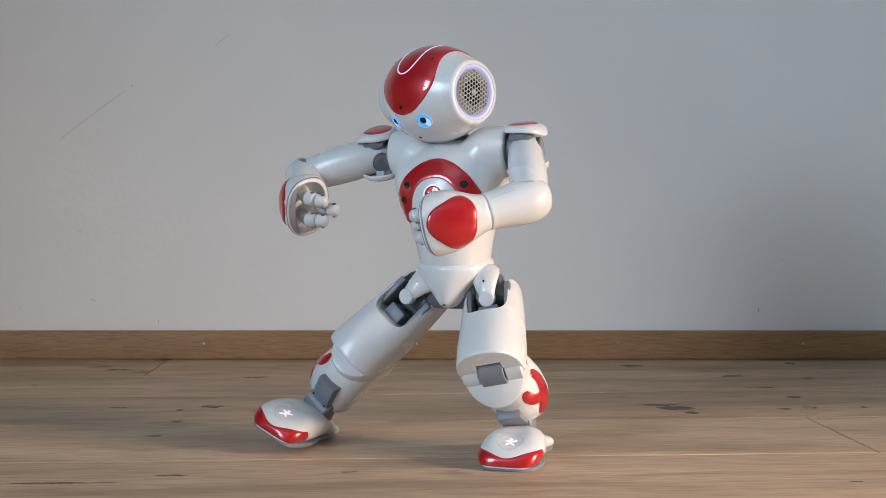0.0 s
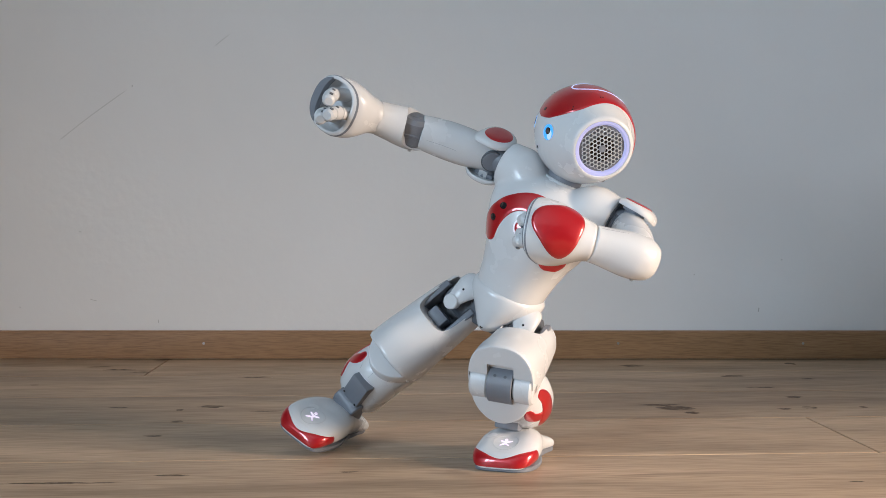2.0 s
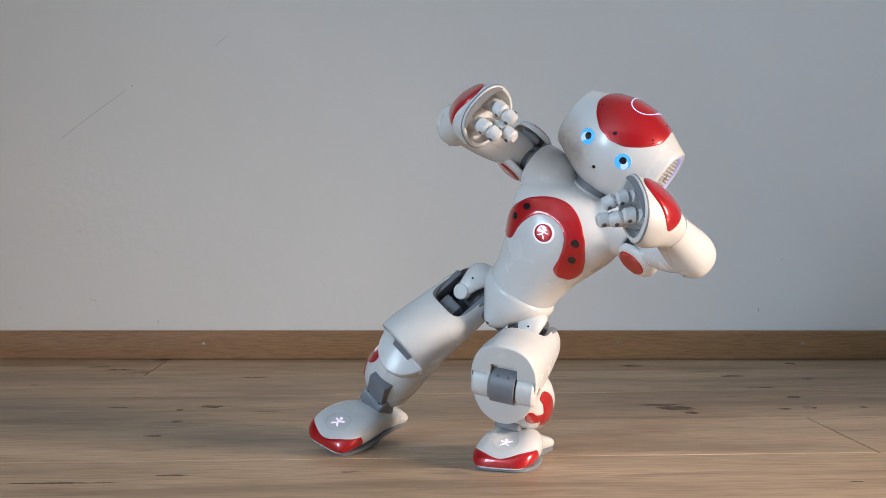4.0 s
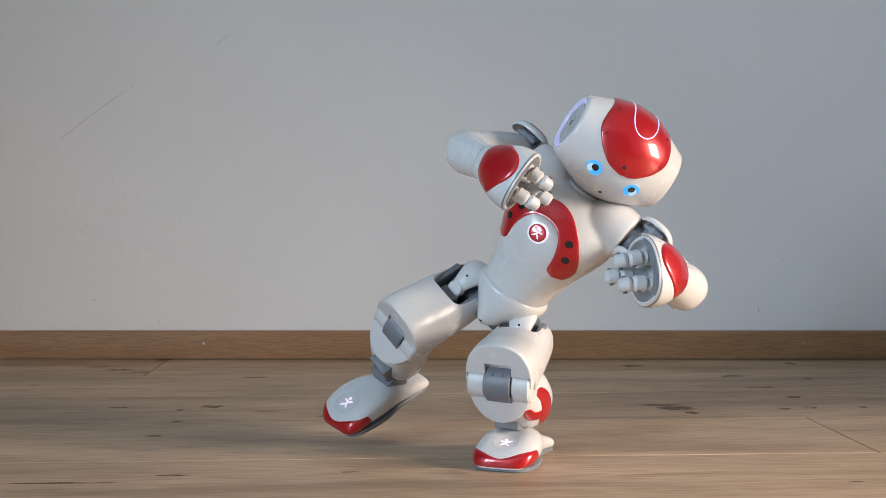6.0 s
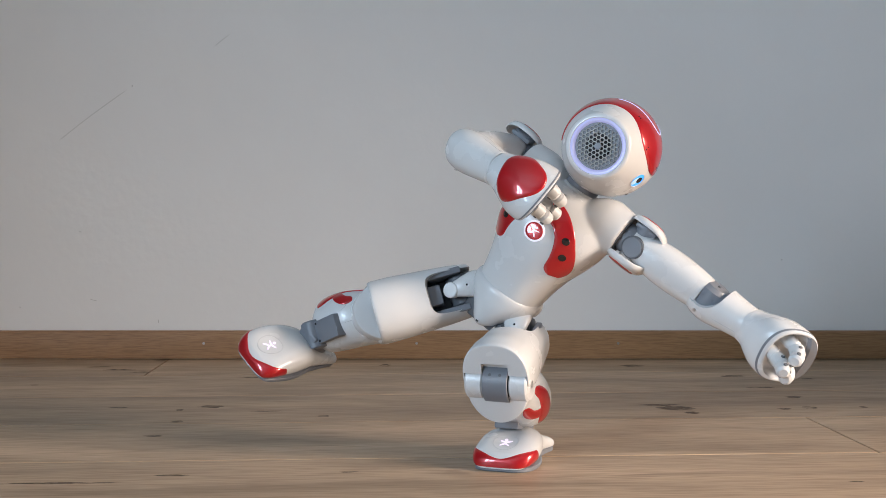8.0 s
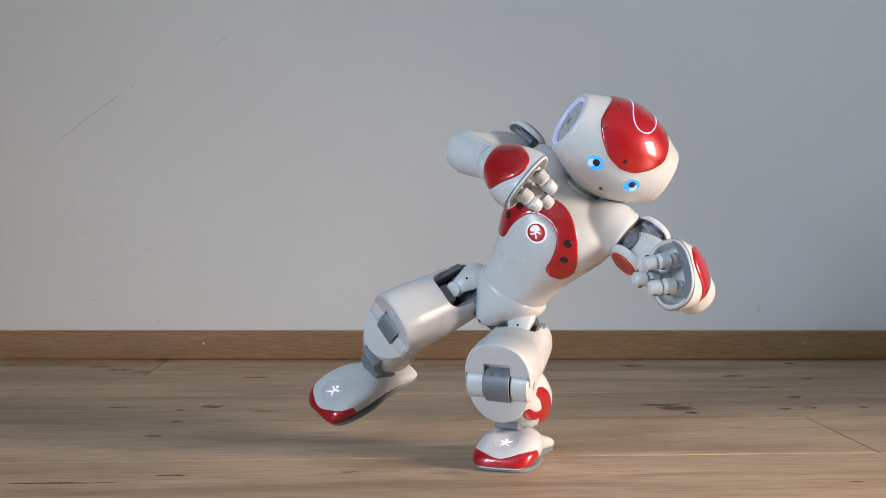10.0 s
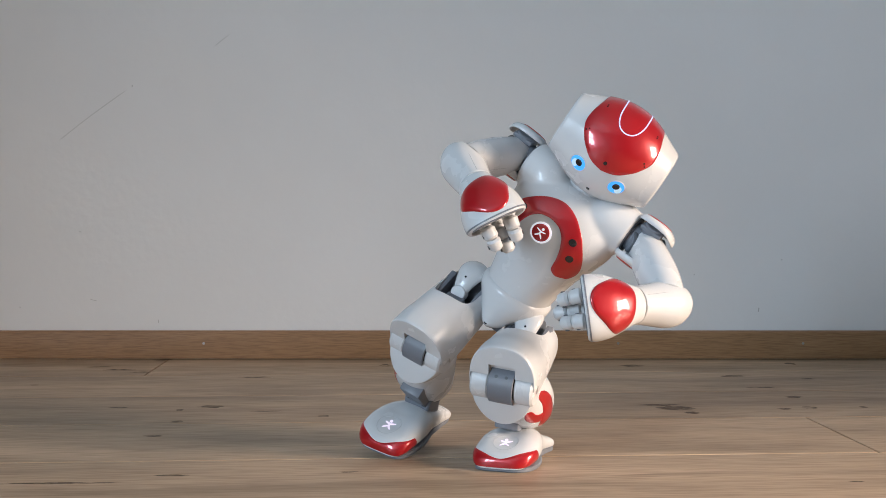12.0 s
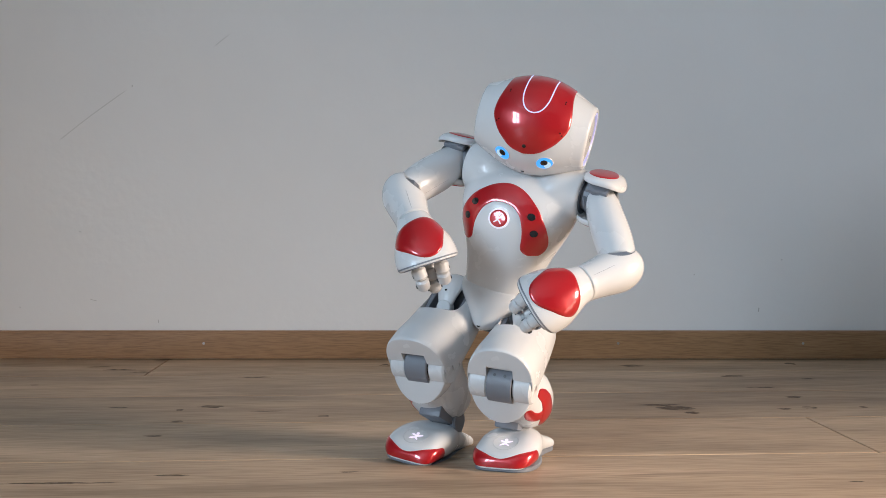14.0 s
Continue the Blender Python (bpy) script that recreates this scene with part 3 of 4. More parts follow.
def build_shoulder(robot, e):
    bm = rod((0, 0, -0.029), (0, 0, 0.029), 0.0125, 24)
    rod((0, -0.024 * e, 0), (0, 0.000, 0), 0.0185, 24, bm=bm)
    block(-0.010, 0.012, -0.014, 0.014, -0.027, -0.021, 0.002, bm)
    block(-0.010, 0.012, -0.014, 0.014, 0.021, 0.027, 0.002, bm)
    shoulder = part("shoulder", bm, GREY, robot, "dark grey shoulder joint")
    # two dished caps turn with the joint, their outer edges curled over the arm
    bracket = part("shoulder_bracket", rod((0, 0, -0.027), (0, 0, 0.027), 0.0118, 24), PALE, robot, "pale grey bracket that carries the shoulder caps")
    for s in (1, -1):
        keys = ((0.0305, 0.002, 0, 0.004, 0.004), (0.0300, 0.002, 0, 0.0180, 0.0172), (0.0268, 0.002, 0, 0.0242, 0.0232), (0.0252, 0.002, 0, 0.0256, 0.0246), (0.0266, 0.002, 0, 0.0268, 0.0256), (0.0300, 0.002, 0, 0.0264, 0.0252),
                (0.0328, 0.002, 0, 0.0236, 0.0226), (0.0346, 0.002, 0, 0.0165, 0.0160), (0.0352, 0.002, 0, 0.006, 0.006))
        bm = loft("z", [(k[0] * s,) + k[1:] for k in keys], 40, 3, 2.3)
        for v in bm.verts:
            out = v.co.y * e
            v.co.z -= s * (0.10 * max(0.0, out - 0.004) + 26 * max(0.0, out - 0.012) ** 2)
            v.co += Vector((0, 0.002 * e, -0.003 * s))
        cap = part("shoulder_cap", bm, WHITE, bracket, "white dished shoulder cap")
        top = onto(tree_of(cap), lambda u, v: (u, v, 0.1 * s), lambda u, v: (0, 0, -s))
        part("shoulder_inlay", inlay_polar(top, lambda a: (0.002 + 0.0200 * math.cos(a), -0.001 * e + 0.0180 * math.sin(a)), 0.0009, 32), RED, bracket, "red lacquered inlay")
        for x in (-0.008, 0.002, 0.012):
            part("cap_clip", block(x - 0.0022, x + 0.0022, -0.006, 0.006, min(0.018 * s, 0.0275 * s), max(0.018 * s, 0.0275 * s), 0.0008), PALE, bracket)
    return shoulder, bracket


def build_upper_arm(robot, e):
    keys = ((-0.0150, 0, 0, 0.0090, 0.0110), (-0.0125, 0, 0, 0.0140, 0.0160), (-0.002, 0, 0, 0.0190, 0.0200), (0.022, 0.003 * e, 0, 0.0215, 0.0230), (0.040, 0.006 * e, 0, 0.0228, 0.0245), (0.060, 0.010 * e, 0, 0.0228, 0.0245), (0.078, 0.013 * e, 0, 0.0218, 0.0232),
            (0.091, 0.015 * e, 0, 0.0205, 0.0217), (0.0945, 0.015 * e, 0, 0.0195, 0.0207), (0.095, 0.015 * e, 0, 0.0150, 0.0160))
    arm = part("upper_arm", loft("x", keys, 44, 4, 2.15), WHITE, robot, "white upper arm shell")
    # dark notch for the shoulder pivot, on the front and the back of the arm
    for s in (1, -1):
        part("shoulder_pivot", rod((0.002, 0.016 * s, 0), (0.002, 0.0212 * s, 0), 0.0122, 28), GREY, arm, "grey round shoulder pivot")
        part("pivot_rim", rod((0.002, 0.0150 * s, 0), (0.002, 0.0202 * s, 0), 0.0140, 28), DARK, arm)
    part("elbow_joint", rod((0.105, 0.015 * e, -0.0188), (0.105, 0.015 * e, 0.0188), 0.0194, 32, edge=0.005), GREY, arm, "grey round elbow joint")
    for s in (1, -1):
        part("elbow_hole", rod((0.105, 0.015 * e, 0.0183 * s), (0.105, 0.015 * e, 0.0192 * s), 0.0020, 12), BLACK, arm)
    tree = tree_of(arm)
    side = onto(tree, lambda u, v: (u, 0.1, v), lambda u, v: (0, -1, 0))
    part("arm_seam", inlay_strip(side, ((0.045, 0.0, 0.0003), (0.068, 0.001, 0.0003), (0.090, 0.0, 0.0003)), 0.00015, 4, (-1, 0, 1)), GREY, arm)
    return arm


def build_forearm(robot, e):
    keys = ((-0.0245, 0, 0, 0.0110, 0.0130), (-0.0225, 0, 0, 0.0160, 0.0175), (-0.0140, 0, 0, 0.0225, 0.0230), (0.000, 0, 0, 0.0258, 0.0255), (0.014, 0, 0, 0.0250, 0.0250), (0.032, 0, 0, 0.0222, 0.0228), (0.046, 0, 0, 0.0207, 0.0212), (0.0520, 0, 0, 0.0205, 0.0210), (0.0525, 0, 0, 0.0185, 0.0190))
    arm = part("forearm", loft("x", keys, 48, 4, 2.15), WHITE, robot, "white forearm shell, cut open at the elbow")
    carve(arm, rod((-0.006, -0.0270 * e, -0.05), (-0.006, -0.0270 * e, 0.05), 0.0262, 48))
    part("elbow_core", rod((0, 0, -0.0150), (0, 0, 0.0150), 0.0160, 28), GREY, arm)
    part("wrist_seam", rod((0.050, 0, 0), (0.0570, 0, 0), 0.0196, 32), WHITE, arm)
    part("arm_screw", rod((-0.004, 0.006 * e, -0.0250), (-0.004, 0.006 * e, -0.0262), 0.0022, 12), METAL, arm)
    tree = tree_of(arm)
    for s in (1, -1):
        side = onto(tree, lambda u, v: (u, v, 0.1 * s), lambda u, v: (0, 0, -s))
        part("arm_seam", inlay_strip(side, ((0.016, 0.004 * e, 0.0003), (0.034, 0.004 * e, 0.0003), (0.050, 0.004 * e, 0.0003)), 0.00015, 4, (-1, 0, 1)), GREY, arm)
    return arm


def build_hand(robot, e):
    turn = pose(0, 0, 0, -29 * e) @ pose(0, 0, 0, 0, 9)

    def slanted(bm):
        """The back of the cup reaches further than its palm side."""
        for v in bm.verts:
            v.co.x += 0.66 * v.co.z * min(1, max(0, (v.co.x + 0.004) / 0.056)) ** 1.3
        bm.transform(turn)
        return bm

    outer = ((-0.0035, 0, 0, 0.0185, 0.0190), (-0.0030, 0, 0, 0.0205, 0.0210), (0.006, 0, 0.001, 0.0228, 0.0228), (0.020, 0, 0.001, 0.0290, 0.0272), (0.034, 0, 0.000, 0.0342, 0.0290), (0.048, 0, -0.002, 0.0362, 0.0282), (0.0565, 0, -0.003, 0.0360, 0.0268), (0.0600, 0, -0.003, 0.0346, 0.0255))
    inner = ((0.0607, 0, -0.003, 0.0325, 0.0234), (0.0590, 0, -0.003, 0.0312, 0.0224), (0.0500, 0, -0.001, 0.0300, 0.0222), (0.0420, 0, 0.000, 0.0270, 0.0200), (0.0405, 0, 0.000, 0.0150, 0.0120))
    hand = part("hand_shell", slanted(loft("x", outer + inner, 48, 4, 2.4)), WHITE, robot, "white cupped hand shell")
    back = turn.to_3x3()
    face = onto(tree_of(hand), lambda u, v: turn @ Vector((u, v, 0.1)), lambda u, v: back @ Vector((0, 0, -1)))

    def shield(a):
        r = 0.0280 * (1 + 0.10 * math.cos(3 * a + 0.7 * e))
        return 0.038 + r * math.cos(a) * 1.03, r * math.sin(a) * 1.04

    part("back_inlay", inlay_polar(face, shield, 0.0022), RED, hand, "glossy red rounded inlay")
    rim = slanted(loft("x", ((0.0560, 0, -0.003, 0.0355, 0.0262), (0.0562, 0, -0.003, 0.0365, 0.0273), (0.0582, 0, -0.003, 0.0358, 0.0266), (0.0583, 0, -0.003, 0.0340, 0.0250)), 48, 1, 2.4, caps=False))
    part("palm_rim", rim, GREY, hand, "grey seam round the palm rim")
    rows = []
    for k in range(25):
        t = radians(24 + 132 * k / 24)
        c, z = math.cos(t), math.sin(t)
        u, v = math.copysign(abs(c) ** (2 / 2.4), c), z ** (2 / 2.4)
        fat = 0.0005 + 0.0075 * math.sin(math.pi * k / 24) ** 0.6
        rows.append([(0.0606, 0.0330 * u, -0.003 + 0.0240 * v), (0.0618, 0.0330 * u, -0.003 + 0.0240 * v), (0.0618, 0.0330 * u, -0.003 + 0.0240 * v - fat), (0.0560, 0.0330 * u, -0.003 + 0.0240 * v - fat)])
    strip = bmesh.new()
    skin(strip, rows, False)
    part("palm_strip", slanted(strip), GREY, hand, "grey crescent strip inside the palm rim")
    part("hand_seam", inlay_strip(face, ((0.058, 0.004 * e, 0.0003), (0.064, 0.004 * e, 0.0003), (0.069, 0.004 * e, 0.0003)), 0.0002, 3, (-1, 0, 1)), GREY, hand)
    for y, z, side in ((0.0165, 0.006, 1), (-0.0165, 0.006, 1), (0.0, -0.010, -1)):
        bm = bmesh.new()
        p, d = Vector((0.032 + 0.4 * z, y, z - 0.002)), Vector((1, -0.10 * y / 0.0165, -0.20 if side > 0 else -0.30)).normalized()
        pins = []
        for length, r, bend in ((0.027, 0.0084, 0.0), (0.0150, 0.0088, -0.75), (0.0150, 0.0080, -1.30)):
            d = (d + Vector((0, 0, bend if side > 0 else bend * 0.35))).normalized()
            rod(p, p + d * length, r, 18, r * 0.94, bm=bm, edge=0.0026)
            p = p + d * (length - 0.0010)
            pins.append(p - d * 0.005)
        bm.transform(turn)
        finger = part("finger", bm, FINGER, hand, "off-white jointed finger")
        for q in pins[1:]:
            part("knuckle_pin", rod(turn @ (q - Vector((0, 0.0088, 0))), turn @ (q + Vector((0, 0.0088, 0))), 0.0024, 12), DARK, finger)
    return hand


def build_hip(robot, e):
    # white bracket that hangs from the pelvis to the front pivot
    rows = spline(((-0.004, 0.026, 0.012, 0.010), (0.008, 0.032, 0.0165, 0.011), (0.020, 0.028, 0.0175, 0.010), (0.028, 0.017, 0.0140, 0.008), (0.0315, 0.006, 0.0105, 0.006), (0.032, -0.004, 0.008, 0.0045)), 5)
    rings, bm = [], bmesh.new()
    for i, (x, z, ry, rx) in enumerate(rows):
        a, b = rows[max(i - 1, 0)], rows[min(i + 1, len(rows) - 1)]
        d = Vector((b[0] - a[0], 0, b[1] - a[1])).normalized()
        nrm = Vector((d.z, 0, -d.x))
        rings.append([Vector((x, 0, z)) + nrm * (rx * math.cos(2 * math.pi * k / 20)) + Vector((0, ry * math.sin(2 * math.pi * k / 20), 0)) for k in range(20)])
    skin(bm, rings)
    hip = part("hip", bm, WHITE, robot, "white curved hip bracket")
    part("hip_pivot", rod((0.026, 0, 0.0), (0.0385, 0, 0.0), 0.0100, 24), WHITE, hip, "white round pivot cap")
    part("hip_screw", rod((0.030, 0, 0.021), (0.0345, 0, 0.0225), 0.0015, 10), BLACK, hip)
    part("hip_motor", rod((0, -0.0195, 0), (0, 0.0195, 0), 0.0185, 28), DARK, hip, "dark cylindrical hip motor")
    part("hip_core", block(-0.014, 0.014, -0.016, 0.016, -0.004, 0.028, 0.005), DARK, hip)
    return hip


def build_thigh(robot, e):
    keys = ((0.016, -0.006, 0, 0.026, 0.0310), (0.010, -0.005, 0, 0.031, 0.0338), (-0.010, -0.001, 0, 0.0352, 0.0362), (-0.030, 0.001, 0, 0.0378, 0.0376), (-0.046, 0.003, 0, 0.0398, 0.0384), (-0.066, 0.005, 0, 0.0415, 0.0395), (-0.088, 0.0085, 0, 0.0440, 0.0404), (-0.106, 0.0100, 0, 0.0452, 0.0406), (-0.1130, 0.0105, 0, 0.0452, 0.0404), (-0.1158, 0.0105, 0, 0.0441, 0.0393), (-0.1166, 0.0105, 0, 0.0420, 0.0372), (-0.1166, 0.008, 0, 0.0200, 0.0200))
    bm = loft("z", keys, 64, 4, 2.4)
    thigh = part("thigh", bm, WHITE, robot, "white thigh shell notched open at the hip")
    # deep pocket in the upper front, open at the top, with a rounded lower lip
    cut = loft("x", ((-0.014, 0, 0.000, 0.0262, 0.0440), (0.020, 0, 0.000, 0.0262, 0.0440), (0.034, 0, 0.000, 0.0275, 0.0455), (0.060, 0, 0.000, 0.0310, 0.0490)), 48, 2, 5.0)
    carve(thigh, cut)
    # room for the knee roller and, behind it, for the shin
    carve(thigh, rod((0.002, -0.0384, -0.1), (0.002, 0.0384, -0.1), 0.0221, 48, edge=0.0005))
    carve(thigh, block(-0.070, 0.004, -0.06, 0.06, -0.14, -0.1010, 0))
    carve(thigh, block(0.000, 0.0305, -0.0160, 0.0160, -0.14, -0.1085, 0))
    bv = thigh.modifiers.new("soft", "BEVEL")
    bv.width, bv.segments, bv.limit_method, bv.angle_limit = 0.0016, 3, "ANGLE", radians(40)
    for s in (1, -1):
        part("thigh_rail", block(-0.020, 0.0255, min(0.0205 * s, 0.0290 * s), max(0.0205 * s, 0.0290 * s), -0.050, 0.003, 0.002), GREY, thigh, "grey inner rail")
    part("thigh_frame", block(-0.0150, -0.0110, -0.0258, 0.0258, -0.042, 0.004, 0.0005), DARK, thigh)
    part("thigh_motor", block(0.002, 0.0250, -0.0125, 0.0125, -0.046, -0.028, 0.002), GREY, thigh, "grey motor block")
    return thigh


def build_shin(robot, e):
    keys = ((-0.0040, -0.007, 0, 0.0270, 0.0330), (-0.0050, -0.007, 0, 0.0295, 0.0345), (-0.012, -0.009, 0, 0.0320, 0.0350), (-0.026, -0.0115, 0.002, 0.0340, 0.0362), (-0.040, -0.0115, 0.005, 0.0358, 0.0368), (-0.052, -0.0120, 0.0070, 0.0372, 0.0374),
            (-0.066, -0.0130, 0.0080, 0.0368, 0.0372), (-0.080, -0.0150, 0.0085, 0.0348, 0.0358), (-0.094, -0.0165, 0.007, 0.0300, 0.0318), (-0.103, -0.0175, 0.005, 0.0225, 0.0240))
    keys = [(k[0], k[1], k[2] * e) + k[3:] for k in keys]
    shin = part("shin", loft("z", keys, 56, 5, 2.3), WHITE, robot, "white shin shell with a rounded calf")
    tree = tree_of(shin)
    # round guard over the upper front of the shin, cut flat below the knee roller
    rings, gb = [], bmesh.new()
    out, down = Vector((0.80, 0, 0.60)), Vector((0.60, 0, -0.80))
    for w, r in ((-0.034, 0.0270), (-0.020, 0.0345), (-0.006, 0.0378), (0.004, 0.0386), (0.0105, 0.0386), (0.0125, 0.0380), (0.0135, 0.0366)):
        arc = [(r * math.cos(math.pi * k / 32), 1.24 * r * math.sin(math.pi * k / 32)) for k in range(33)]
        arc += [(-r * (1 - 2 * k / 8), 0.0) for k in range(1, 8)]
        rings.append([Vector((0.002, a, 0)) + out * w + down * b for a, b in arc])
    skin(gb, rings)
    part("shin_guard", gb, WHITE, shin, "white half-round shin guard")
    # knee roller with its grey plate
    for s in (1, -1):
        part("knee_roller", rod((0.002, 0.0156 * s, 0), (0.002, 0.0378 * s, 0), 0.0213, 36, edge=0.0022), WHITE, shin, "white knee roller")
    part("knee_core", rod((0.002, -0.0158, 0), (0.002, 0.0158, 0), 0.0198, 24), BLACK, shin)
    rings, bm = [], bmesh.new()
    for i in range(25):
        a = radians(-74 + 196 * i / 24)
        c, s = math.cos(a), math.sin(a)
        rings.append([(0.002 + r * c, y, r * s) for r, y in ((0.0205, -0.0150), (0.0234, -0.0150), (0.0240, -0.0145), (0.0240, 0.0145), (0.0234, 0.0150), (0.0205, 0.0150))])
    skin(bm, rings)
    part("knee_plate", bm, GREY, shin, "grey curved knee plate with two screws")
    for s in (1, -1):
        d = Vector((math.cos(radians(80)), 0, math.sin(radians(80))))
        c = Vector((0.002, 0.0062 * s, 0)) + 0.0238 * d
        part("knee_screw", rod(c, c + d * 0.0006, 0.0019, 12), DARK, shin)
    # ankle cover in the hollow of the shin
    tilt = pose(0.0225, 0, -0.078, 0, 25, 0)
    bm = block(-0.018, 0.0024, -0.0150, 0.0150, -0.020, 0.020, 0.002, m=tilt)
    part("ankle_plate", bm, GREY, shin, "grey ankle cover plate")
    part("ankle_joint", rod((0.004, -0.0185, -0.1029), (0.004, 0.0185, -0.1029), 0.0150, 28), GREY, shin, "grey round ankle joint")
    for s in (1, -1):
        part("ankle_screw", rod(tilt @ Vector((0.002, 0.0115 * s, -0.015)), tilt @ Vector((0.0030, 0.0115 * s, -0.015)), 0.0016, 10), BLACK, shin)
    round_it = onto(tree, lambda u, v: (-0.012 + 0.15 * math.cos(u / 0.036), 0.15 * e * math.sin(u / 0.036), v), lambda u, v: (-math.cos(u / 0.036), -e * math.sin(u / 0.036), 0))
    w = lambda deg: radians(deg - 16) * 0.036
    lines = (((w(92), -0.024, 0.0056), (w(99), -0.037, 0.0074), (w(98), -0.050, 0.0096), (w(92), -0.064, 0.0115), (w(84), -0.078, 0.0100), (w(76), -0.090, 0.0060)),
             ((w(92), -0.060, 0.0072), (w(72), -0.056, 0.0070), (w(60), -0.047, 0.0064), (w(60), -0.035, 0.0050)))
    for line in lines:
        part("calf_inlay", inlay_strip(round_it, line, 0.0011 if len(line) > 4 else 0.0009, 5), RED, shin, "red lacquered curl")
    front = onto(tree, lambda u, v: (0.1, u, v), lambda u, v: (-1, 0, 0))
    for u in (0.0,):
        part("shin_seam", inlay_strip(front, ((u, -0.022, 0.0003), (u, -0.038, 0.0003), (u, -0.054, 0.0003)), 0.00015, 4, (-1, 0, 1)), GREY, shin)
    part("shin_seam", inlay_strip(front, ((-0.030, -0.040, 0.0003), (-0.020, -0.046, 0.0003), (-0.016, -0.056, 0.0003)), 0.00015, 4, (-1, 0, 1)), GREY, shin)
    return shin


def build_foot(robot, e):
    keys = ((-0.0580, 0.0100, -0.0405, 0.0200, 0.0045), (-0.0560, 0.0100, -0.0380, 0.0260, 0.0070), (-0.0460, 0.0090, -0.0355, 0.0300, 0.0095), (-0.0300, 0.0070, -0.0330, 0.0285, 0.0120), (-0.0120, 0.0050, -0.0290, 0.0285, 0.0160),
            (0.0040, 0.0050, -0.0255, 0.0305, 0.0195), (0.0180, 0.0050, -0.0230, 0.0350, 0.0220), (0.0340, 0.0050, -0.0222, 0.0395, 0.0227), (0.0520, 0.0050, -0.0232, 0.0420, 0.0217), (0.0680, 0.0050, -0.0255, 0.0420, 0.0195),
            (0.0820, 0.0040, -0.0287, 0.0405, 0.0162), (0.0910, 0.0030, -0.0320, 0.0370, 0.0130), (0.0965, 0.0020, -0.0348, 0.0320, 0.0103), (0.0998, 0.0020, -0.0370, 0.0250, 0.0080), (0.1010, 0.0020, -0.0385, 0.0170, 0.0065))
    keys = [(k[0] * 0.95, k[1] * e, k[2], k[3] * 0.90, k[4]) for k in keys]
    bm = loft("x", keys, 56, 5, 2.5)
    for v in bm.verts:
        if v.co.z < -0.041:
            v.co.z = -0.041
    for v in bm.verts:
        if v.co.z > -0.022:
            v.co.z -= 0.14 * (v.co.z + 0.022)
            # a shallow dip over the middle of the instep
            near = min(1.0, max(0.0, (v.co.x - 0.012) / 0.03)) * min(1.0, max(0.0, (0.092 - v.co.x) / 0.022))
            v.co.z -= 0.0055 * near * math.exp(-((v.co.y - 0.005 * e) / 0.019) ** 2)
    foot = part("foot", bm, WHITE, robot, "white clog-shaped foot shell")
    tree = tree_of(foot)
    # grey sole
    rings = []
    for z, k in ((-0.0452, 0.945), (-0.0440, 0.965), (-0.0405, 0.965), (-0.0395, 0.94)):
        left, right = [], []
        for c, cy, cz, ry, rz in spline(keys, 3):
            x = 0.022 + (c - 0.022) * k
            right.append((x, cy + ry * k, z))
            left.append((x, cy - ry * k, z))
        rings.append(right + left[::-1])
    bm = bmesh.new()
    skin(bm, rings)
    part("sole", bm, GREY, foot, "grey sole")
    # red bumper round the toe
    def around(u, v, lift):
        o = Vector((0.050 + 0.2 * math.cos(u), 0.004 * e + 0.2 * math.sin(u), v))
        d = Vector((-math.cos(u), -math.sin(u), 0))
        hit = tree.ray_cast(o, d)[0]
        return (hit if hit is not None else o + d * 0.15) - d * lift
    rows = []
    for i in range(49):
        u = radians(-74 + 148 * i / 48)
        s = abs(i - 24) / 24
        top = -0.0205 - 0.0080 * math.exp(-((s / 0.36) ** 2)) - 0.012 * max(0, (s - 0.86) / 0.14) ** 2
        low = -0.0400
        lift = 0.0012 if 0 < i < 48 else -0.001
        rows.append([around(u, low + (top - low) * f, lift * k) for f, k in ((0, -0.8), (0.06, 0.7), (0.2, 1), (0.4, 1), (0.6, 1), (0.8, 1), (0.94, 0.7), (1, -0.8))])
    bm = bmesh.new()
    skin(bm, rows, False)
    part("toe_bumper", bm, RED, foot, "glossy red toe bumper")
    down = onto(tree, lambda u, v: (v, u, 0.1), lambda u, v: (0, 0, -1))
    c = (0.005 * e, 0.070)
    ring = bmesh.new()
    skin(ring, [[down(c[0] + r * math.cos(2 * math.pi * i / 40), c[1] + r * math.sin(2 * math.pi * i / 40), h) for i in range(40)] for r, h in ((0.0150, -0.0002), (0.0152, 0.0003), (0.0158, 0.0003), (0.0160, -0.0002))], True, False, False)
    part("emblem_groove", ring, PALE, foot)
    figure_mark(lambda u, v, k: down(c[0] - u, c[1] - v, 0.0003 + k), 0.0078, foot, MARK_GLOW)
    part("ankle_post", block(-0.016, 0.018, -0.016, 0.016, -0.020, 0.008, 0.004), GREY, foot, "grey ankle post")
    return foot


# ---- joints: degrees, time by time ----
JOINTS = []
# turn of the shoulder caps about the shoulder axis: seconds, left, right
CAP_TURN = np.array(((0, 5, 16), (1, 4, 24), (1.5, 2, 25), (2, -6, 20), (2.5, -20, 6), (3, -34, -24), (5.5, -36, -22), (6.5, -30, -22), (8, -14, -22), (10.5, -36, -22), (11.5, -26, -18), (12.5, 0, -10), (14, 12, 2)))


def key(t, head, left_arm, right_arm, left_leg, right_leg, foot):
    JOINTS.append((t, *head, *left_arm, *right_arm, *left_leg, *right_leg, *foot, *(np.interp(t, CAP_TURN[:, 0], CAP_TURN[:, k]) for k in (1, 2))))


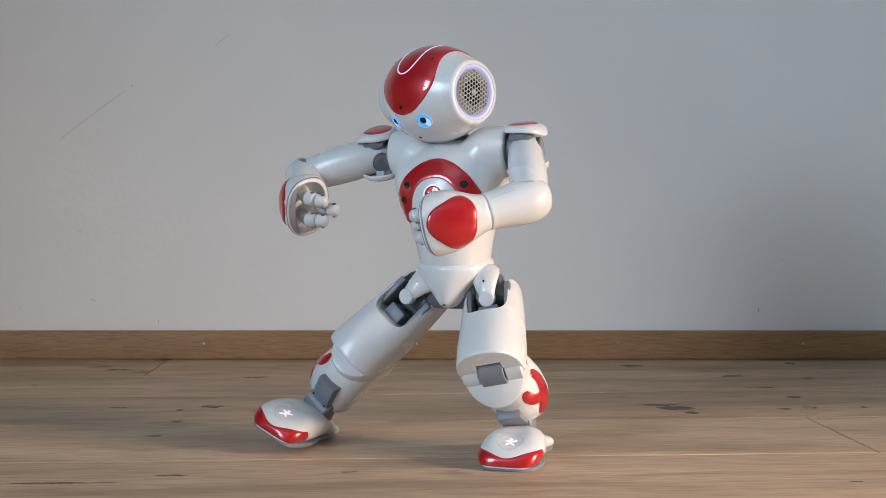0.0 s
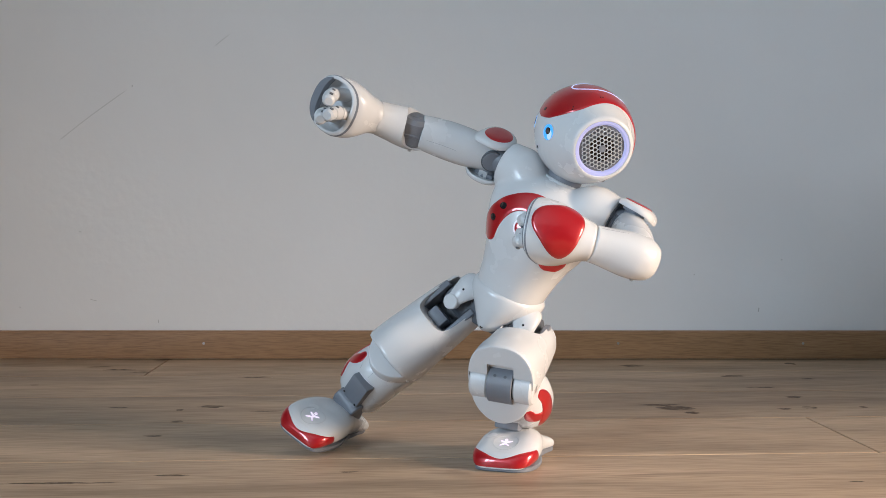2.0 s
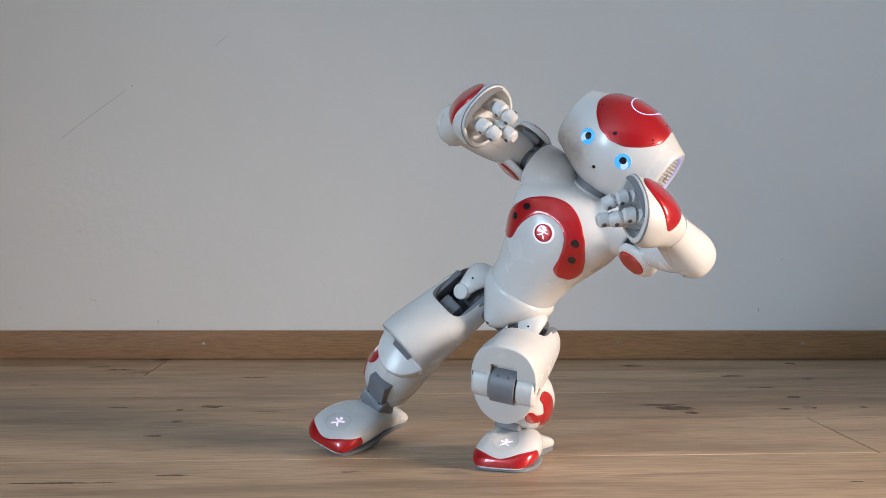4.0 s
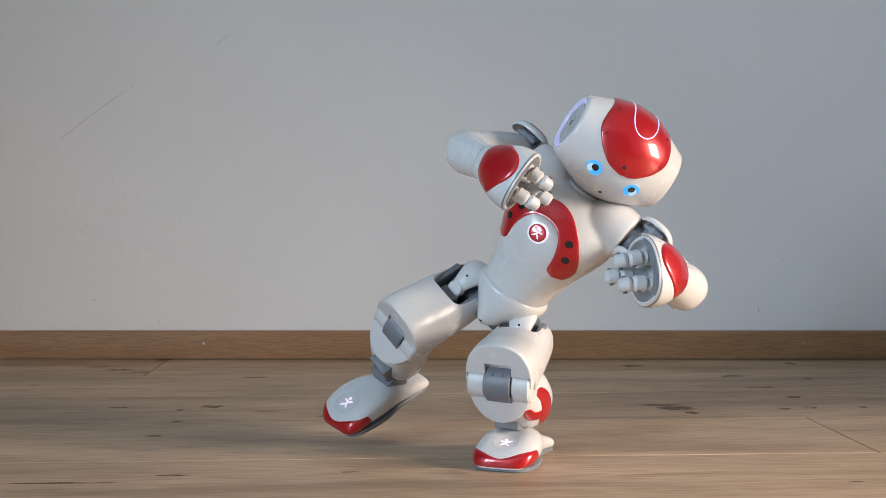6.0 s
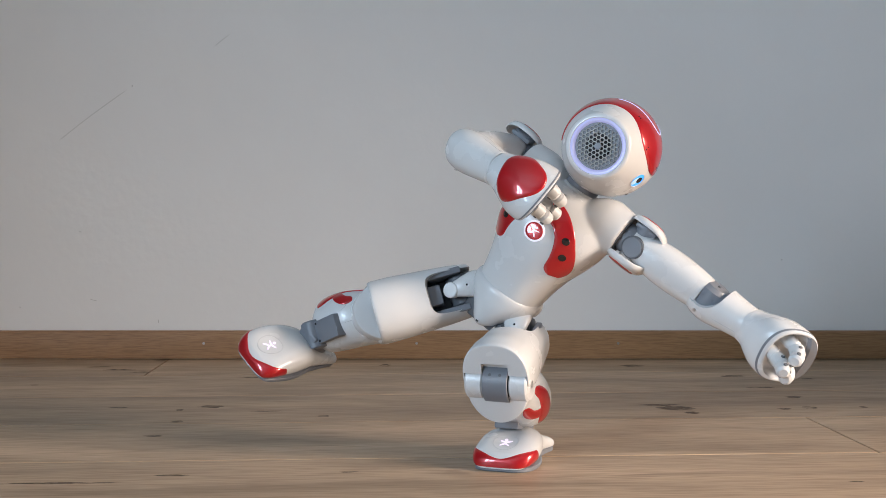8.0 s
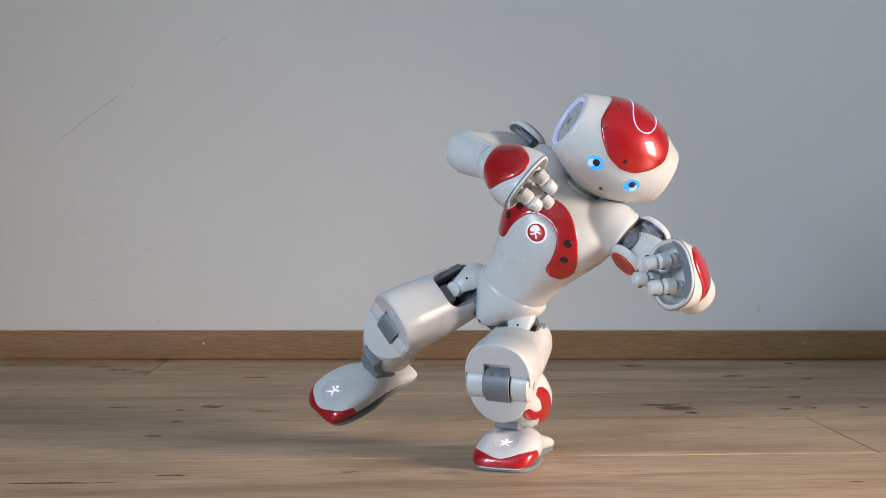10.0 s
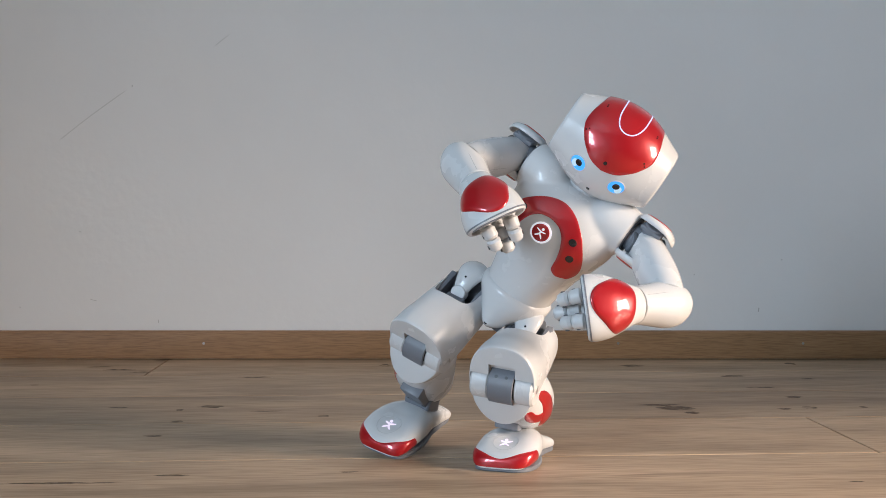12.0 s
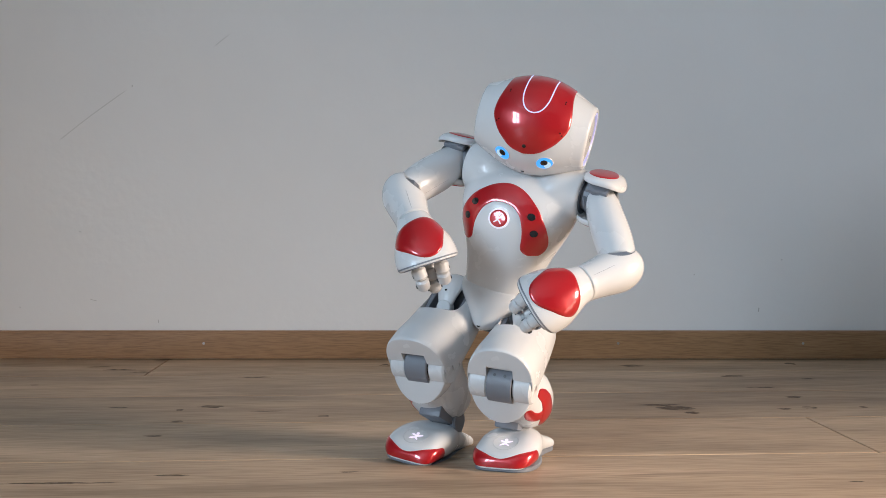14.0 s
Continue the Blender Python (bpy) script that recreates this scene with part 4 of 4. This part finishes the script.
key(0, (-24.2, 23.7), (33.6, 8.2, -13.4, -57.8, -28.3), (43.7, -59.1, 23.6, 85.8, 37.8), (-9.7, 11.6, -36.7, 79.5, -41.2, -11.8), (-41.9, -14.7, 12.5, -5.9, 19.0), (0.0022, 0.0035, -16.1))
key(0.5, (-36.9, 20.7), (35.1, 8.4, -11.0, -60.8, -22.4), (31.6, -61.5, 29.9, 50.9, 36.8), (-6.8, 15.2, -44.9, 95.0, -45.7, -9.4), (-39.3, -12.4, 12.9, -3.2, 17.7), (0.0017, 0.0039, -17.5))
key(1, (-46.7, 12.6), (29.1, 11.2, -8.0, -66.7, -17.5), (19.4, -59.0, 32.9, 32.0, 30.4), (-6.5, 19.8, -56.6, 111.3, -50.7, -6.0), (-33.1, -15.9, 13.3, 1.0, 16.8), (0.0004, 0.0068, -19.6))
key(1.5, (-51.4, 2.0), (17.3, 14.8, -2.0, -72.2, -20.7), (19.4, -58.6, 34.1, 19.3, 24.5), (-6.1, 19.7, -67.1, 120.6, -53.9, 4.3), (-23.8, -17.5, 13.5, 3.5, 17.5), (0.0000, 0.0000, -19.3))
key(2, (-49.5, -0.4), (5.2, 16.0, 3.0, -74.1, -25.8), (15.7, -56.5, 40.4, 15.6, 21.8), (-5.8, 21.2, -67.1, 120.8, -53.7, 6.3), (-18.6, -16.1, 13.3, 5.0, 17.8), (0.0000, 0.0000, -19.3))
key(2.5, (-37.5, -10.3), (-13.5, 17.6, 4.1, -70.8, -25.0), (13.7, -56.3, 55.0, 19.6, 23.5), (-5.1, 25.5, -67.9, 122.2, -53.4, 7.6), (-12.0, -12.3, 13.3, 3.8, 17.9), (0.0000, 0.0000, -19.3))
key(3, (-13.7, -15.4), (-30.9, 20.1, 8.8, -58.2, -10.7), (-1.7, -46.9, 42.7, 57.6, 27.7), (-5.9, 24.0, -67.3, 121.9, -53.8, 11.6), (-7.6, -12.6, 13.3, 4.7, 20.2), (0.0000, 0.0000, -19.3))
key(5.5, (18.0, 9.2), (-12.0, 34.4, 4.2, -55.0, -1.7), (9.1, -0.3, 25.3, 58.1, 26.9), (-7.9, 32.9, -68.2, 120.4, -53.2, 4.4), (-2.0, -48.3, 90.2, -4.9, 27.1), (0.0000, 0.0000, -19.3))
key(6, (31.7, 10.1), (-9.0, 38.0, -2.6, -48.1, -6.8), (9.3, -0.6, 23.8, 58.7, 31.4), (-7.3, 33.6, -68.2, 120.7, -53.3, 3.9), (-5.6, -43.2, 80.6, -3.5, 29.9), (0.0000, 0.0000, -19.3))
key(6.5, (50.8, 8.9), (-7.4, 32.6, -18.4, -13.2, -13.5), (9.7, -0.0, 20.2, 60.7, 34.9), (-4.5, 35.3, -68.0, 121.6, -53.5, 1.4), (-14.6, -34.1, 61.4, 4.0, 35.1), (0.0000, 0.0000, -19.3))
key(7, (68.5, 4.5), (-4.3, 50.8, -40.2, -10.7, 16.0), (9.9, 0.1, 16.1, 63.6, 33.2), (-2.3, 37.9, -67.5, 121.7, -53.8, -1.1), (-21.7, -36.8, 42.0, 4.7, 26.8), (0.0000, 0.0000, -19.3))
key(7.5, (84.0, 2.2), (1.0, 71.0, -60.7, -12.6, 25.0), (8.8, 1.6, 14.6, 68.8, 31.0), (-5.3, 35.7, -67.3, 121.4, -53.4, 0.9), (-29.6, -21.8, 12.0, 20.4, 30.0), (0.0000, 0.0000, -19.3))
key(8, (93.0, -1.3), (6.3, 84.3, -68.8, -7.0, 21.0), (7.7, 2.0, 11.8, 72.4, 29.1), (-5.6, 35.5, -67.0, 121.2, -53.3, 0.9), (-33.6, -26.9, 17.6, 20.8, 31.6), (0.0000, 0.0000, -19.3))
key(10.5, (22.1, 8.2), (-10.5, 38.9, -1.7, -55.6, -5.1), (8.2, -0.0, 23.9, 58.8, 21.3), (-6.9, 33.3, -68.5, 120.8, -53.2, 3.8), (-6.7, -44.8, 88.1, -4.0, 27.6), (0.0000, 0.0000, -19.3))
key(11, (19.1, 11.6), (-7.6, 36.0, 0.9, -56.6, -6.1), (9.8, 0.0, 23.5, 58.0, 17.7), (-7.3, 32.3, -68.3, 121.1, -53.2, 4.6), (-1.7, -44.9, 90.6, -4.9, 25.6), (0.0000, 0.0000, -19.3))
key(11.5, (16.5, 14.3), (3.1, 34.9, 0.8, -56.7, -6.1), (14.6, -0.2, 19.3, 57.3, 11.4), (-6.6, 31.6, -67.4, 121.0, -53.8, 5.1), (5.8, -43.2, 88.2, -13.6, 26.1), (0.0000, 0.0000, -19.3))
key(12, (15.7, 18.5), (19.2, 34.9, -3.2, -60.5, -6.0), (18.4, -1.7, 9.6, 55.2, 3.8), (-5.8, 27.7, -67.7, 121.4, -54.0, 7.7), (12.2, -44.5, 84.7, -24.6, 9.8), (0.0000, 0.0000, -19.3))
key(12.5, (16.9, 21.7), (36.1, 34.6, -13.1, -62.2, -1.2), (19.5, 0.3, -4.8, 51.2, -0.7), (-7.1, 22.7, -66.6, 121.8, -54.2, 8.5), (15.8, -42.5, 85.7, -29.9, 5.8), (0.0000, 0.0000, -19.3))
key(13, (15.8, 25.3), (44.5, 32.6, -19.1, -60.2, 7.7), (23.1, 0.2, -10.3, 48.9, -5.2), (-6.6, 17.9, -66.5, 121.7, -54.1, 9.1), (15.7, -43.0, 87.1, -36.0, 3.4), (0.0000, 0.0000, -19.3))
key(13.5, (13.9, 29.2), (47.0, 30.3, -20.0, -58.6, 14.7), (27.4, -0.0, -9.4, 48.0, -9.6), (-5.8, 15.0, -64.6, 119.0, -53.6, 8.1), (15.0, -44.5, 89.1, -39.3, 0.1), (0.0000, 0.0000, -19.3))
key(14, (11.5, 32.9), (49.6, 25.5, -21.0, -58.2, 20.1), (30.1, -2.3, -9.3, 47.0, -12.2), (-7.0, 9.5, -58.3, 113.5, -53.2, 5.9), (12.7, -47.1, 92.0, -41.6, -4.9), (0.0000, 0.0000, -19.3))


def joint_curves():
    """Smooth joint values without overshoot (monotone cubic)."""
    a = np.array(JOINTS)
    t, v = a[:, 0], a[:, 1:]
    h = np.diff(t)[:, None]
    d = np.diff(v, axis=0) / h
    m = np.zeros_like(v)
    m[0], m[-1] = d[0], d[-1]
    for i in range(1, len(t) - 1):
        w1, w2 = 2 * h[i] + h[i - 1], h[i] + 2 * h[i - 1]
        same = d[i - 1] * d[i] > 0
        m[i] = np.where(same, (w1 + w2) / (w1 / np.where(same, d[i - 1], 1) + w2 / np.where(same, d[i], 1)), 0)
    def at(s):
        i = int(min(max(np.searchsorted(t, s) - 1, 0), len(t) - 2))
        k = h[i, 0]
        x = (s - t[i]) / k
        return (v[i] * (1 + 2 * x) * (1 - x) ** 2 + m[i] * k * x * (1 - x) ** 2 + v[i + 1] * x * x * (3 - 2 * x) + m[i + 1] * k * x * x * (x - 1))
    return at


def turn_about(axis, degrees):
    return Matrix.Rotation(radians(degrees), 4, axis)


def links(q):
    """Poses of the robot's parts from its joint values; the left foot stands on the floor."""
    T = Matrix.Translation
    out = {"torso": Matrix(), "head": T((0, 0, 0.1265)) @ turn_about("Z", q[0]) @ turn_about("Y", q[1])}
    for s, e, a, l in (("l", 1, q[2:7], q[13:18]), ("r", -1, q[7:12], q[18:23])):
        sp = T((0, 0.098 * e, 0.100)) @ turn_about("Y", a[0])
        out[s + "bracket"] = T((0, 0.098 * e, 0.100)) @ turn_about("Y", q[26] if e > 0 else q[27])
        up = sp @ turn_about("Z", a[1])
        fore = up @ T((0.105, 0.015 * e, 0)) @ turn_about("X", a[2]) @ turn_about("Z", a[3])
        out[s + "shoulder"], out[s + "upper"], out[s + "fore"] = sp, up, fore
        out[s + "hand"] = fore @ T((0.05595, 0, 0)) @ turn_about("X", a[4])
        hip = T((0, 0.05 * e, -0.085)) @ Matrix.Rotation(radians(q[12]), 4, Vector((0, 1, -e))) @ turn_about("X", l[0])
        thigh = hip @ turn_about("Y", l[1])
        shin = thigh @ T((0, 0, -0.1)) @ turn_about("Y", l[2])
        out[s + "hip"], out[s + "thigh"], out[s + "shin"] = hip, thigh, shin
        out[s + "foot"] = shin @ T((0, 0, -0.1029)) @ turn_about("Y", l[3]) @ turn_about("X", l[4])
    base = T((q[23], q[24], 0.0452)) @ turn_about("Z", q[25] - 90)
    root = base @ out["lfoot"].inverted()
    return {k: root @ m for k, m in out.items()}


def build_robot():
    robot = new("humanoid_robot")
    tagged(robot, "small white humanoid robot with red lacquered panels, dancing on the floor", "robot")
    made = {"head": build_head(robot), "torso": build_torso(robot)}
    for s, e in (("l", 1), ("r", -1)):
        made[s + "shoulder"], made[s + "bracket"] = build_shoulder(robot, e)
        made[s + "upper"] = build_upper_arm(robot, e)
        made[s + "fore"] = build_forearm(robot, e)
        made[s + "hand"] = build_hand(robot, e)
        made[s + "hip"] = build_hip(robot, e)
        made[s + "thigh"] = build_thigh(robot, e)
        made[s + "shin"] = build_shin(robot, e)
        made[s + "foot"] = build_foot(robot, e)
    return made


from mathutils.bvhtree import BVHTree

ROBOT = build_robot()
room()
floor()


def motions():
    at = joint_curves()
    times = [i / 10 for i in range(141)]
    poses = [links(at(t)) for t in times]
    for name, ob in ROBOT.items():
        walk(ob, [(t, p[name]) for t, p in zip(times, poses)])


motions()
